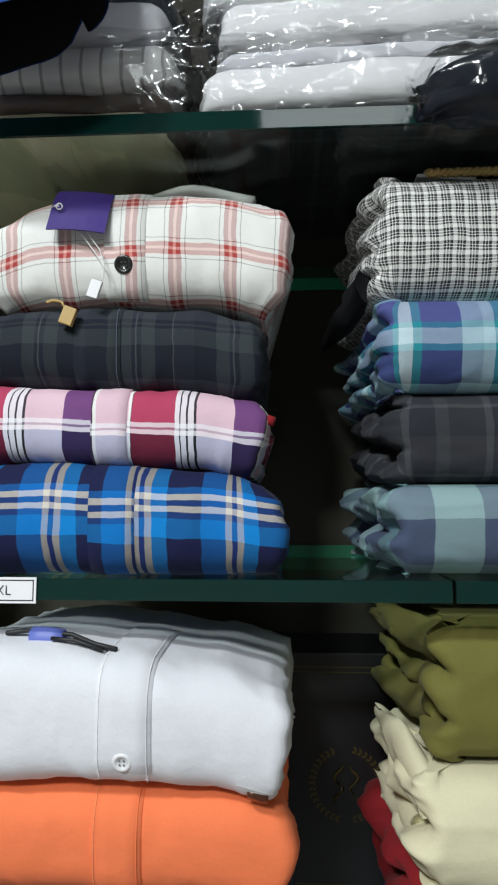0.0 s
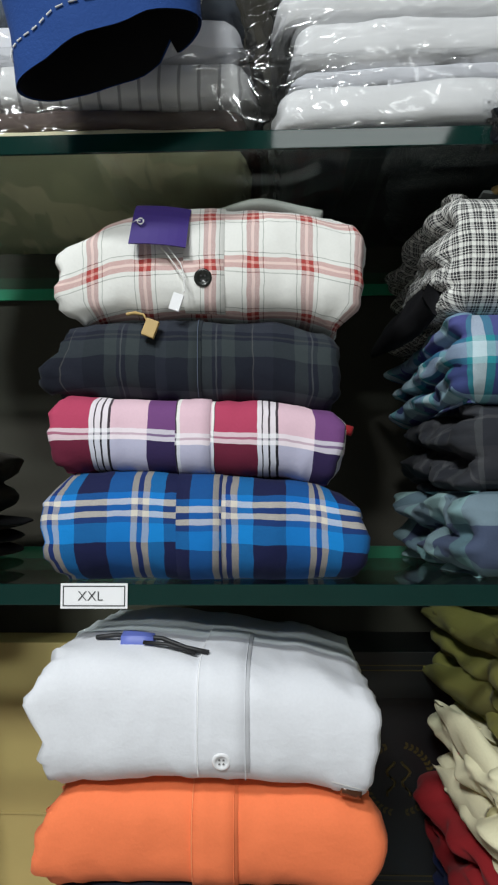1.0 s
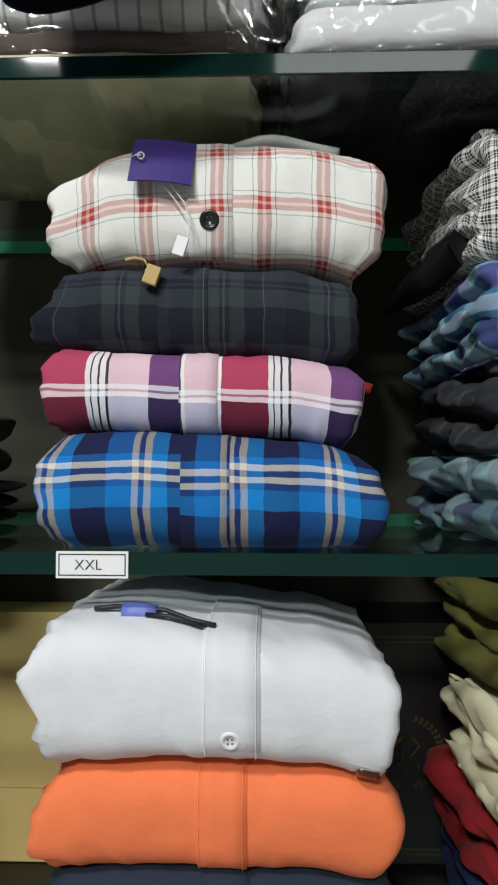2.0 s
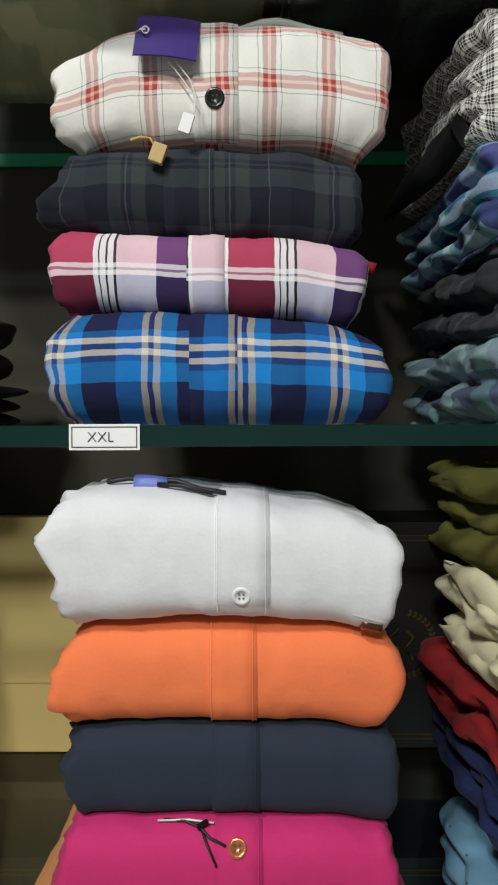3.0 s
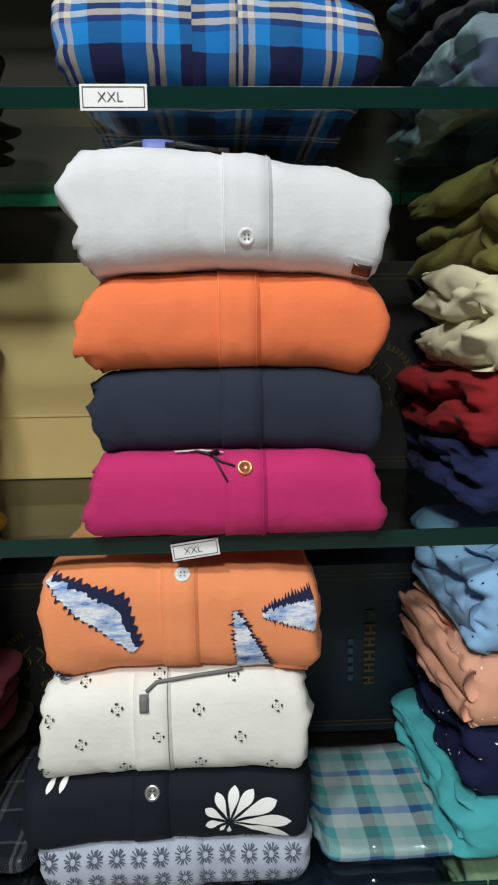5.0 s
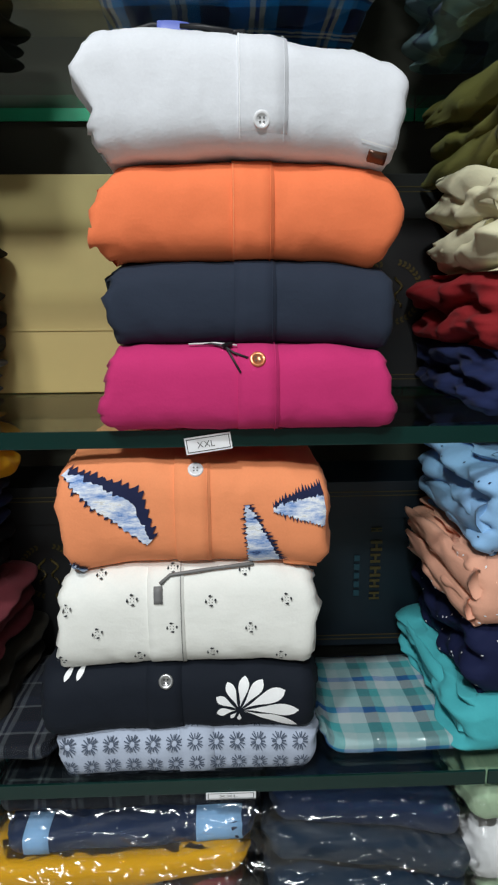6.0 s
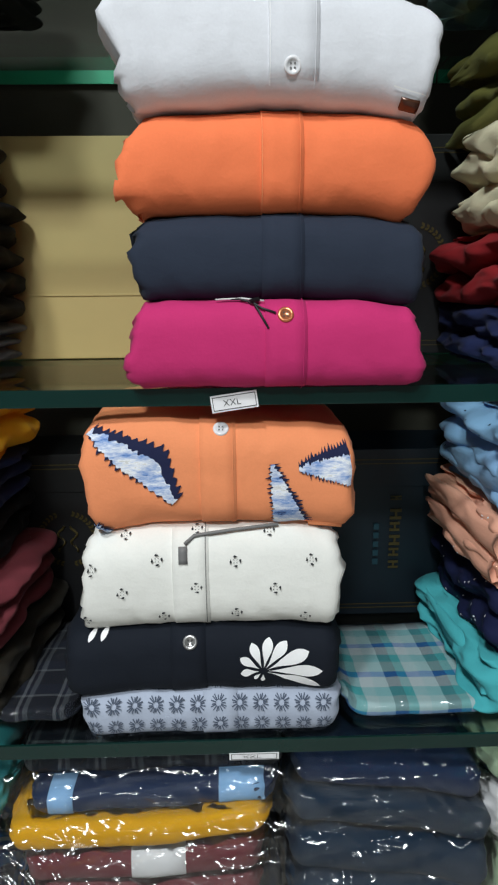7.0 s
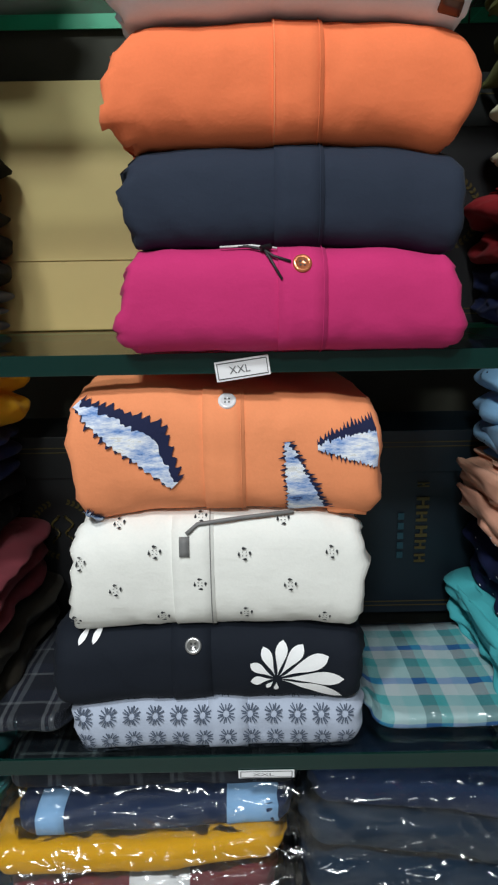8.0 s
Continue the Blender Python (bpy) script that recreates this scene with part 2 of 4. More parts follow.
DENIM = cloth("blue_denim", (0.014, 0.055, 0.22), weave=3.0)
LINING = cloth("black_lining", (0.006, 0.006, 0.008), sheen=0.0)
PRINT_W = cloth("white_print", (0.88, 0.88, 0.89))
PRINT_N = cloth("navy_print", (0.012, 0.016, 0.055))
PRINT_G = cloth("grey_print", (0.080, 0.100, 0.145))
PRINT_F = cloth("feather_print", (0.5, 0.5, 0.5))
_t = PRINT_F.node_tree
_ramp = _t.nodes.new("ShaderNodeValToRGB")
for _e, (_p, _c) in zip([_ramp.color_ramp.elements[0], _ramp.color_ramp.elements[1], _ramp.color_ramp.elements.new(0.5), _ramp.color_ramp.elements.new(0.58), _ramp.color_ramp.elements.new(0.42)],
                        ((0.33, (0.015, 0.03, 0.12)), (0.70, (0.80, 0.36, 0.20)), (0.45, (0.68, 0.75, 0.84)), (0.60, (0.87, 0.88, 0.90)), (0.39, (0.14, 0.27, 0.58)))):
    _e.position, _e.color = _p, (*_c, 1)
_co = _t.nodes.new("ShaderNodeTexCoord").outputs["Object"]
_st = _t.nodes.new("ShaderNodeMapping")
_st.inputs["Rotation"].default_value, _st.inputs["Scale"].default_value = (0, 0.75, 0), (0.35, 1.0, 1.3)
_t.links.new(_co, _st.inputs[0])
_t.links.new(noise_node(_t, _st.outputs[0], 75, 6, 0.75), _ramp.inputs[0])
_mul = next(n for n in _t.nodes if n.type == "MIX" and n.blend_type == "MULTIPLY")
_t.links.new(_ramp.outputs[0], _mul.inputs[6])
PRINT_K = cloth("dark_print", (0.035, 0.037, 0.042))
TAUPE = cloth("taupe_cotton", (0.115, 0.085, 0.075))

# ---- mesh helpers ----


def mesh_object(name, verts, faces, mat, uvs=None, smooth=True, parent=None, label=""):
    me = bpy.data.meshes.new(name)
    me.from_pydata([tuple(v) for v in verts], [], faces)
    if uvs is not None:
        layer = me.uv_layers.new(name="UVMap")
        for loop in me.loops:
            layer.data[loop.index].uv = uvs[loop.vertex_index]
    for m in (mat if isinstance(mat, (list, tuple)) else [mat]):
        me.materials.append(m)
    if smooth:
        for p in me.polygons:
            p.use_smooth = True
    ob = new(name, me)
    if parent:
        ob.parent = parent
    if label:
        ob["label"] = label
    return ob


def part(name, bm, mat, parent, label="", smooth=False):
    me = bpy.data.meshes.new(name)
    bmesh.ops.recalc_face_normals(bm, faces=bm.faces)
    bm.to_mesh(me)
    bm.free()
    me.materials.append(mat)
    if smooth:
        for p in me.polygons:
            p.use_smooth = True
    ob = new(name, me)
    if parent:
        ob.parent = parent
    if label:
        ob["label"] = label
    return ob


def box_bm(lo, hi, bevel=0.0, turn=None):
    bm = bmesh.new()
    c = [(a + b) / 2 for a, b in zip(lo, hi)]
    d = [b - a for a, b in zip(lo, hi)]
    bmesh.ops.create_cube(bm, size=1, matrix=Matrix.Translation(c) @ (turn or Matrix()) @ Matrix.Diagonal((*d, 1)))
    if bevel:
        bmesh.ops.bevel(bm, geom=bm.edges[:], offset=bevel, segments=2, affect="EDGES", profile=0.7)
    return bm


def empty(name, at, label, category, group="", kind=""):
    ob = new(name)
    ob.location = at
    ob.empty_display_size = 0.02
    return tagged(ob, label, category, group, kind)


def tube(name, pts, r, mat, parent, label="", n=6):
    verts, faces = [], []
    pts = [Vector(p) for p in pts]
    for i, p in enumerate(pts):
        d = (pts[min(i + 1, len(pts) - 1)] - pts[max(i - 1, 0)]).normalized()
        a = d.orthogonal().normalized()
        b = d.cross(a)
        verts += [p + r * (a * math.cos(k * math.tau / n) + b * math.sin(k * math.tau / n)) for k in range(n)]
    for i in range(len(pts) - 1):
        for k in range(n):
            faces.append((i * n + k, i * n + (k + 1) % n, (i + 1) * n + (k + 1) % n, (i + 1) * n + k))
    faces += [tuple(range(n)), tuple(range((len(pts) - 1) * n, len(pts) * n))]
    ob = mesh_object(name, verts, faces, mat, parent=parent, label=label)
    return ob


def curve_at(values, u):
    """Smooth value along 0..1 through evenly spaced numbers."""
    n = len(values) - 1
    if n == 0:
        return values[0]
    f = min(max(u, 0), 1) * n
    i = min(int(f), n - 1)
    k = f - i
    k = k * k * (3 - 2 * k)
    return values[i] * (1 - k) + values[i + 1] * k


class Folded:
    """The surface of a folded garment whose rounded fold faces the front."""

    def __init__(self, x0, x1, base, top, yf, depth, seed=0, belly=0.5, power=0.72, wrinkle=0.0012, ruffle=(0.010, 0.006), endw=(0.035, 0.03), pinch=0.45, skew=(0.0, 0.0), crumple=0.006, back_drop=0.01, lam=0.022, crease=1.0, plan=0.02, cap=0.006, left=(0.0,), right=(0.0,)):
        self.left, self.right = left, right
        self.x0, self.x1, self.base, self.top, self.yf, self.depth, self.seed = x0, x1, base, top, yf, depth, seed
        self.belly, self.power, self.wrinkle, self.ruffle, self.endw, self.pinch, self.skew, self.crumple, self.back_drop, self.lam, self.crease, self.plan, self.cap = belly, power, wrinkle, ruffle, endw, pinch, skew, crumple, back_drop, lam, crease, plan, cap
        self.cache = {}

    def section(self, u):
        key = round(u, 4)
        if key in self.cache:
            return self.cache[key]
        x = self.x0 + u * (self.x1 - self.x0)
        b, t = curve_at(self.base, u), curve_at(self.top, u)
        s, cut = 1.0, 0.0
        for gap, w in ((x - self.x0, self.endw[0]), (self.x1 - x, self.endw[1])):
            e = min(1.0, max(0.0, gap / w))
            cut = max(cut, self.plan * (1 - math.sqrt(max(0.0, 1 - (1 - e) ** 2))))
            s *= self.pinch + (1 - self.pinch) * math.sqrt(max(0.0, 1 - (1 - e) ** 2))
        hh, zc = (t - b) / 2 * s, (t + b) / 2 - (t - b) / 2 * (1 - s) * 0.25
        ry = min(0.06, self.belly * (t - b))
        yf = self.yf + cut + 0.003 * noise.noise((x * 14, self.seed, 3.1))
        deep = self.depth - 2 * cut
        pts = [(yf + deep - (deep - ry) * k / 7, zc - hh) for k in range(7)]
        for k in range(23):
            a = -math.pi / 2 + math.pi * k / 22
            sn, cs = math.sin(a), math.cos(a)
            pts.append((yf + ry - ry * abs(cs) ** self.power, zc + hh * math.copysign(abs(sn) ** self.power, sn)))
        pts += [(yf + ry + (deep - ry) * k / 9, zc + hh - self.back_drop * (k / 9) ** 2) for k in range(1, 10)]
        arc = [0.0]
        for p, q in zip(pts, pts[1:]):
            arc.append(arc[-1] + math.hypot(q[0] - p[0], q[1] - p[1]))
        mid = arc[7 + 11]
        arc = [a - mid for a in arc]
        self.cache[key] = (x, pts, arc)
        return self.cache[key]

    def moved(self, u, x, y, z, s, ny, nz):
        n1 = noise.noise((x * 16 + s * 9, s * 20, self.seed * 7.7))
        n2 = noise.noise((x * 45, s * 38 + x * 20, self.seed * 3.3 + 5))
        n3 = 1 - abs(noise.noise((x * 24 + s * 22, s * 11 - x * 8, self.seed * 1.7 + 9))) * 5
        d = self.wrinkle * (2.2 * n1 + 0.9 * n2 + self.crease * max(0.0, n3))
        pull = noise.noise((x * 60 - s * 40, s * 9 + x * 12, self.seed * 5.1))
        d -= 0.0011 * max(0.0, pull) * max(0.0, 1 - abs(x - self.x0 - 0.62 * (self.x1 - self.x0)) / 0.06)
        y, z = y + ny * d, z + nz * d
        for side, gap, amp, w in ((-1, x - self.x0, self.ruffle[0], self.endw[0]), (1, self.x1 - x, self.ruffle[1], self.endw[1])):
            f = max(0.0, 1 - gap / max(0.034, w * 1.4)) ** 1.6
            if f > 0:
                wave = math.sin(math.tau * s / self.lam + 2.5 * noise.noise((s * 30, self.seed, 1.0)) + self.seed)
                x += side * amp * f * (0.35 * wave + 1.3 * noise.noise((s * 30, self.seed * 2.0, side * 4.0)))
                z += 0.35 * amp * f * math.sin(math.tau * s / self.lam * 1.3 + self.seed)
        b, t = curve_at(self.base, u), curve_at(self.top, u)
        high = (z - b) / max(1e-6, t - b)
        if len(self.left) > 1:
            x -= curve_at(self.left, high) * max(0.0, 1 - (x - self.x0) / 0.055) ** 1.3
        if len(self.right) > 1:
            x += curve_at(self.right, high) * max(0.0, 1 - (self.x1 - x) / 0.055) ** 1.3
        back = (y - self.yf)
        x += -self.skew[0] * back * (1 - u) ** 2 + self.skew[1] * back * u ** 2
        return Vector((x, y, z))

    def normal(self, pts, k):
        p, q = pts[max(k - 1, 0)], pts[min(k + 1, len(pts) - 1)]
        ty, tz = q[0] - p[0], q[1] - p[1]
        l = math.hypot(ty, tz) or 1
        return -tz / l, ty / l

    def at(self, x, s, off=0.0):
        """The place on the surface at x metres across and s metres up from the fold's foremost line."""
        u = (x - self.x0) / (self.x1 - self.x0)
        _, pts, arc = self.section(u)
        s = min(max(s, arc[0] + 1e-5), arc[-1] - 1e-5)
        k = next(i for i in range(len(arc) - 1) if arc[i + 1] >= s)
        f = (s - arc[k]) / max(1e-9, arc[k + 1] - arc[k])
        y = pts[k][0] * (1 - f) + pts[k + 1][0] * f
        z = pts[k][1] * (1 - f) + pts[k + 1][1] * f
        n0, n1 = self.normal(pts, k), self.normal(pts, k + 1)
        ny, nz = n0[0] * (1 - f) + n1[0] * f, n0[1] * (1 - f) + n1[1] * f
        p = self.moved(u, x, y, z, s, ny, nz)
        return p + Vector((0, ny * off, nz * off))

    def body(self, name, mat, parent, nu=84, grow=0.0, label="", relax=0):
        verts, uvs, faces = [], [], []
        us = [i / nu for i in range(nu + 1)]
        extra = [0.004, 0.012, 0.022]
        us = sorted(set(us + extra + [1 - e for e in extra]))
        for u in us:
            x, pts, arc = self.section(u)
            for k, (y, z) in enumerate(pts):
                ny, nz = self.normal(pts, k)
                verts.append(self.moved(u, x, y + ny * grow, z + nz * grow, arc[k], ny, nz))
                uvs.append((x, arc[k]))
        m, c = len(pts), len(us)
        for i in range(c - 1):
            for k in range(m - 1):
                a = i * m + k
                faces.append((a, a + m, a + m + 1, a + 1))
            faces.append((i * m + m - 1, (i + 1) * m + m - 1, (i + 1) * m, i * m))
        for side, first in ((-1, 0), (1, (c - 1) * m)):
            ring = list(range(first, first + m))
            mid = sum((verts[k] for k in ring), Vector()) / m
            last = ring
            for j in range(1, 7):
                f = 1 - j / 6.6
                fresh = []
                for n, k in enumerate(ring):
                    p = verts[k].copy()
                    q = mid + (p - mid) * f
                    q.x = p.x * 0.5 + mid.x * 0.5 + (verts[k].x - mid.x) * 0.5 * f
                    q += noise.noise_vector((q.y * 26 + self.seed, q.z * 34, j * 0.35)) * self.crumple
                    q.x += side * self.cap * (math.sqrt(max(0.0, 1 - f * f)) + 0.25 * math.sin(j * 1.9 + uvs[k][1] * 30 + self.seed))
                    fresh.append(len(verts))
                    verts.append(q)
                    uvs.append((uvs[k][0] + side * 0.012 * j, uvs[k][1]))
                for n in range(m):
                    a, b = last[n], last[(n + 1) % m]
                    d, e = fresh[n], fresh[(n + 1) % m]
                    faces.append((a, d, e, b) if side > 0 else (a, b, e, d))
                last = fresh
            faces.append(tuple(reversed(last)) if side > 0 else tuple(last))
        near = [set() for _ in verts] if relax else []
        for f in faces if relax else ():
            for k, v in enumerate(f):
                near[v].add(f[k - 1])
                near[f[k - 1]].add(v)
        for _ in range(relax):
            verts = [v * 0.5 + sum((verts[k] for k in near[i]), Vector()) * (0.5 / len(near[i])) for i, v in enumerate(verts)]
        return mesh_object(name, verts, faces, mat, uvs, parent=parent, label=label)

    def strip(self, name, mat, parent, xa, xb, sa, sb, off, nx=6, ns=26, shift=(0.0, 0.0), label="", thick=True):
        """A band of cloth lying on the surface."""
        verts, uvs, faces = [], [], []
        for i in range(nx + 1):
            for k in range(ns + 1):
                x, s = xa + (xb - xa) * i / nx, sa + (sb - sa) * k / ns
                if thick and i in (1, nx - 1):
                    x = xa + 0.0006 if i == 1 else xb - 0.0006
                rim = thick and (i in (0, nx) or k in (0, ns))
                verts.append(self.at(x, s, -0.0015 if rim else off))
                uvs.append((x + shift[0], s + shift[1]))
        for i in range(nx):
            for k in range(ns):
                a = i * (ns + 1) + k
                faces.append((a, a + ns + 1, a + ns + 2, a + 1))
        return mesh_object(name, verts, faces, mat, uvs, parent=parent, label=label)


class Patches:
    """Printed shapes that lie on a folded surface, gathered into one mesh."""

    def __init__(self, surf, off=0.0012):
        self.surf, self.off, self.verts, self.faces = surf, off, [], []

    def leaf(self, p0, p1, left, right, n=10, m=3):
        ax, ay = p1[0] - p0[0], p1[1] - p0[1]
        l = math.hypot(ax, ay)
        px, py = -ay / l, ax / l
        first = len(self.verts)
        for i in range(n + 1):
            f = i / n
            for j in range(m + 1):
                w = left(f) * (1 - j / m) - right(f) * (j / m)
                self.verts.append(self.surf.at(p0[0] + ax * f + px * w, p0[1] + ay * f + py * w, self.off))
        for i in range(n):
            for j in range(m):
                a = first + i * (m + 1) + j
                self.faces.append((a, a + 1, a + m + 2, a + m + 1))
        return self

    def petal(self, c, angle, r0, r1, w, n=8):
        ca, sa = math.cos(radians(angle)), math.sin(radians(angle))
        f = lambda k: w * math.sin(math.pi * min(1, max(0, k)) ** 2.0) ** 0.8 if 0 < k < 1 else 0.0
        return self.leaf((c[0] + ca * r0, c[1] + sa * r0), (c[0] + ca * r1, c[1] + sa * r1), f, f, n, 2)

    def bar(self, p0, p1, w):
        return self.leaf(p0, p1, lambda f: w / 2, lambda f: w / 2, 2, 1)

    def done(self, name, mat, parent, label=""):
        return mesh_object(name, self.verts, self.faces, mat, parent=parent, label=label)


def button(surf, x, s, r, mat, parent, label="", name="button"):
    p, q = surf.at(x, s, 0.001), surf.at(x, s, 0.01)
    n = (q - p).normalized()
    turn = n.to_track_quat("Z", "Y").to_matrix().to_4x4()
    bm = bmesh.new()
    prof = [(0.0, 0.0015), (r * 0.55, 0.0013), (r * 0.62, 0.0022), (r * 0.88, 0.0025), (r, 0.0016), (r, -0.001)]
    rings = []
    for rr, h in prof[1:]:
        rings.append([bm.verts.new(turn @ Vector((rr * math.cos(a * math.tau / 20), rr * math.sin(a * math.tau / 20), h)) + p) for a in range(20)])
    c = bm.verts.new(turn @ Vector((0, 0, prof[0][1])) + p)
    for a in range(20):
        bm.faces.new((c, rings[0][a], rings[0][(a + 1) % 20]))
        for i in range(len(rings) - 1):
            bm.faces.new((rings[i][a], rings[i + 1][a], rings[i + 1][(a + 1) % 20], rings[i][(a + 1) % 20]))
    ob = part(name, bm, mat, parent, label, True)
    bm = bmesh.new()
    for hx, hy in ((-1, -1), (1, 1), (-1, 1), (1, -1)):
        bmesh.ops.create_circle(bm, cap_ends=True, segments=8, radius=r * 0.12, matrix=Matrix.Translation(p) @ turn @ Matrix.Translation((hx * r * 0.22, hy * r * 0.22, 0.0019)))
    part("button_hole", bm, GREYTAG if mat is PEARL else INK, ob)
    return ob


def shirt(label, mat, surf, group, placket=None, shift=(0.02, 0.013), name="folded_shirt", category="folded shirt", seam=None, edge=None):
    """One folded shirt: cloth body and, where the fold shows it, the button band with its stitching."""
    y = surf.yf + 0.05
    root = empty(name, ((surf.x0 + surf.x1) / 2, y, min(surf.base)), label, category, group)
    surf.body("body", mat, root)
    if placket:
        xa, xb, sa, sb = placket
        surf.strip("placket", mat, root, xa, xb, sa, sb, 0.0018, shift=shift)
        if edge:
            surf.strip("stitching", edge, root, xa + 0.0012, xa + 0.0018, sa, sb, 0.0024, 1, 26, thick=False)
        if seam:
            surf.strip("stitching", seam, root, xb - 0.0040, xb - 0.0033, sa, sb, 0.0030, 1, 26, thick=False)
    return root


# ---- the room ----


def slab(name, lo, hi, mat, label, category):
    return tagged(part(name, box_bm(lo, hi), mat, None), label, category, kind="structure")


slab("floor", (-2.3, -4.3, -0.1), (2.3, 0.55, 0.0), FLOOR, "pale stone-coloured tiled shop floor", "floor")
slab("ceiling", (-2.3, -4.3, 2.8), (2.3, 0.55, 2.9), PAINT, "plain white painted shop ceiling", "ceiling")
slab("wall_back", (-2.2, 0.432, 0.0), (2.2, 0.55, 2.8), WALL, "dark brown-grey panel behind the glass shelves", "wall")
slab("wall_front", (-2.2, -4.3, 0.0), (2.2, -4.2, 2.8), PAINT, "pale painted wall opposite the shelves", "wall")
slab("wall_left", (-2.3, -4.3, 0.0), (-2.2, 0.55, 2.8), PAINT, "pale painted side wall of the shop", "wall")
slab("wall_right", (2.2, -4.3, 0.0), (2.3, 0.55, 2.8), PAINT, "pale painted side wall of the shop", "wall")

SHELF_Z = (1.85, 1.45, 1.05, 0.65, 0.25)
THICK = 0.0175


def glass_shelf(x0, x1, top):
    """A clear pane with dark green cut edge; the back edge's transmitted glow is painted."""
    root = empty("glass_shelf", ((x0 + x1) / 2, 0.2, top - THICK), "clear glass shelf pane with dark back cut edge, painted bright green for light passing through", "shelf", "glass shelves")
    bm = box_bm((x0, 0.003, top - THICK), (x1, 0.421, top))
    bmesh.ops.delete(bm, geom=[f for f in bm.faces if abs(f.normal.z) < 0.5], context="FACES")
    part("pane", bm, GLASS, root, "clear glass")
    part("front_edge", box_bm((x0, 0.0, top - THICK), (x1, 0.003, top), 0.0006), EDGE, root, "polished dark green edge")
    part("back_edge", box_bm((x0, 0.421, top - THICK), (x1, 0.424, top)), EDGE_GLOW, root, "back cut edge, painted bright green for light passing through")
    return root


for zt in SHELF_Z:
    for xa, xb in ((-1.0, -0.5015), (-0.4985, 0.2015), (0.2045, 0.9)):
        glass_shelf(xa, xb, zt)


def shelf_rail(x):
    """Slotted steel upright on the wall with one arm under each pane."""
    root = empty("shelf_upright", (x, 0.42, 0), "slotted steel upright carrying the glass shelves on the wall", "shelf upright", "shelf uprights")
    part("rail", box_bm((x - 0.012, 0.4255, 0.0), (x + 0.012, 0.4335, 2.6), 0.001), STEEL, root)
    for zt in SHELF_Z:
        part("bracket", box_bm((x - 0.006, 0.20, zt - THICK - 0.014), (x + 0.006, 0.4255, zt - THICK - 0.0005), 0.001), STEEL, root)


shelf_rail(-0.52)
shelf_rail(0.56)


def size_card(at, turn, size=1.0, flat=1.0):
    """White size card with a thin black frame, fixed to the pane's edge."""
    m = Matrix.Translation(at) @ turn @ Matrix.Diagonal((size, 1, size * flat, 1))
    root = empty("size_card", at, "white size card with black border, lettered XXL by pen", "size label", "size cards")
    w, h = 0.0285, 0.0105
    bm = box_bm((-w, -0.0008, -h), (w, 0, h))
    bm.transform(m)
    part("card", bm, CARD, root)
    for lo, hi in (((-w + 0.002, -0.0012, h - 0.0028), (w - 0.002, -0.0006, h - 0.002)), ((-w + 0.002, -0.0012, -h + 0.002), (w - 0.002, -0.0006, -h + 0.0028)),
                   ((-w + 0.002, -0.0012, -h + 0.002), (-w + 0.0028, -0.0006, h - 0.002)), ((w - 0.0028, -0.0012, -h + 0.002), (w - 0.002, -0.0006, h - 0.002))):
        bm = box_bm(lo, hi)
        bm.transform(m)
        part("border", bm, INK, root)
    cu = bpy.data.curves.new("lettering", "FONT")
    cu.body, cu.size, cu.align_x, cu.align_y = "XXL", 0.0115, "CENTER", "CENTER"
    cu.offset = -0.00012
    t = new("lettering", cu)
    t.parent = root
    t.matrix_basis = m @ pose(-0.003, -0.0014, -0.0003, 90, 0, 0)
    cu.materials.append(INK)
    return root


size_card((-0.1625, -0.001, 1.4405), pose(0, 0, 0))
size_card((-0.104, -0.003, 1.0370), pose(0, 0, 0, 0, -8, 0), 0.80)
size_card((-0.088, -0.001, 0.6300), pose(0, 0, 0), 0.98, 0.42)

# ---- cartons at the back of the shelves ----


def carton(name, lo, hi, mat, label, lean=0.0):
    root = empty(name, ((lo[0] + hi[0]) / 2, (lo[1] + hi[1]) / 2, lo[2]), label, "box", "cartons behind the stacks")
    turn = Matrix.Translation((0, lo[1], lo[2])) @ pose(0, 0, 0, lean) @ Matrix.Translation((0, -lo[1], -lo[2]))
    bm = box_bm(lo, hi, 0.002)
    bm.transform(turn)
    part("body", bm, mat, root)
    bm = box_bm((lo[0] - 0.0015, lo[1] - 0.002, hi[2] - 0.055), (hi[0] + 0.0015, hi[1] - 0.01, hi[2] + 0.002), 0.0012)
    if mat is BEIGE:
        bm = box_bm((lo[0], lo[1] - 0.0016, lo[2] + 0.083), (hi[0], lo[1] + 0.001, lo[2] + 0.086), 0.0004)
    bm.transform(turn)
    part("lid", bm, mat, root)
    return root, turn


beige, _ = carton("beige_box", (-0.56, 0.262, 1.051), (-0.09, 0.385, 1.338), BEIGE, "plain beige carton leaning back on the glass shelf", -6)


def gilt(root, turn, x0, x1, y, z):
    for dz in (0.0, 0.006):
        bm = box_bm((x0, y - 0.0026, z + dz), (x1, y - 0.0012, z + dz + 0.0012))
        bm.transform(turn)
        part("gold_line", bm, GOLD, root)


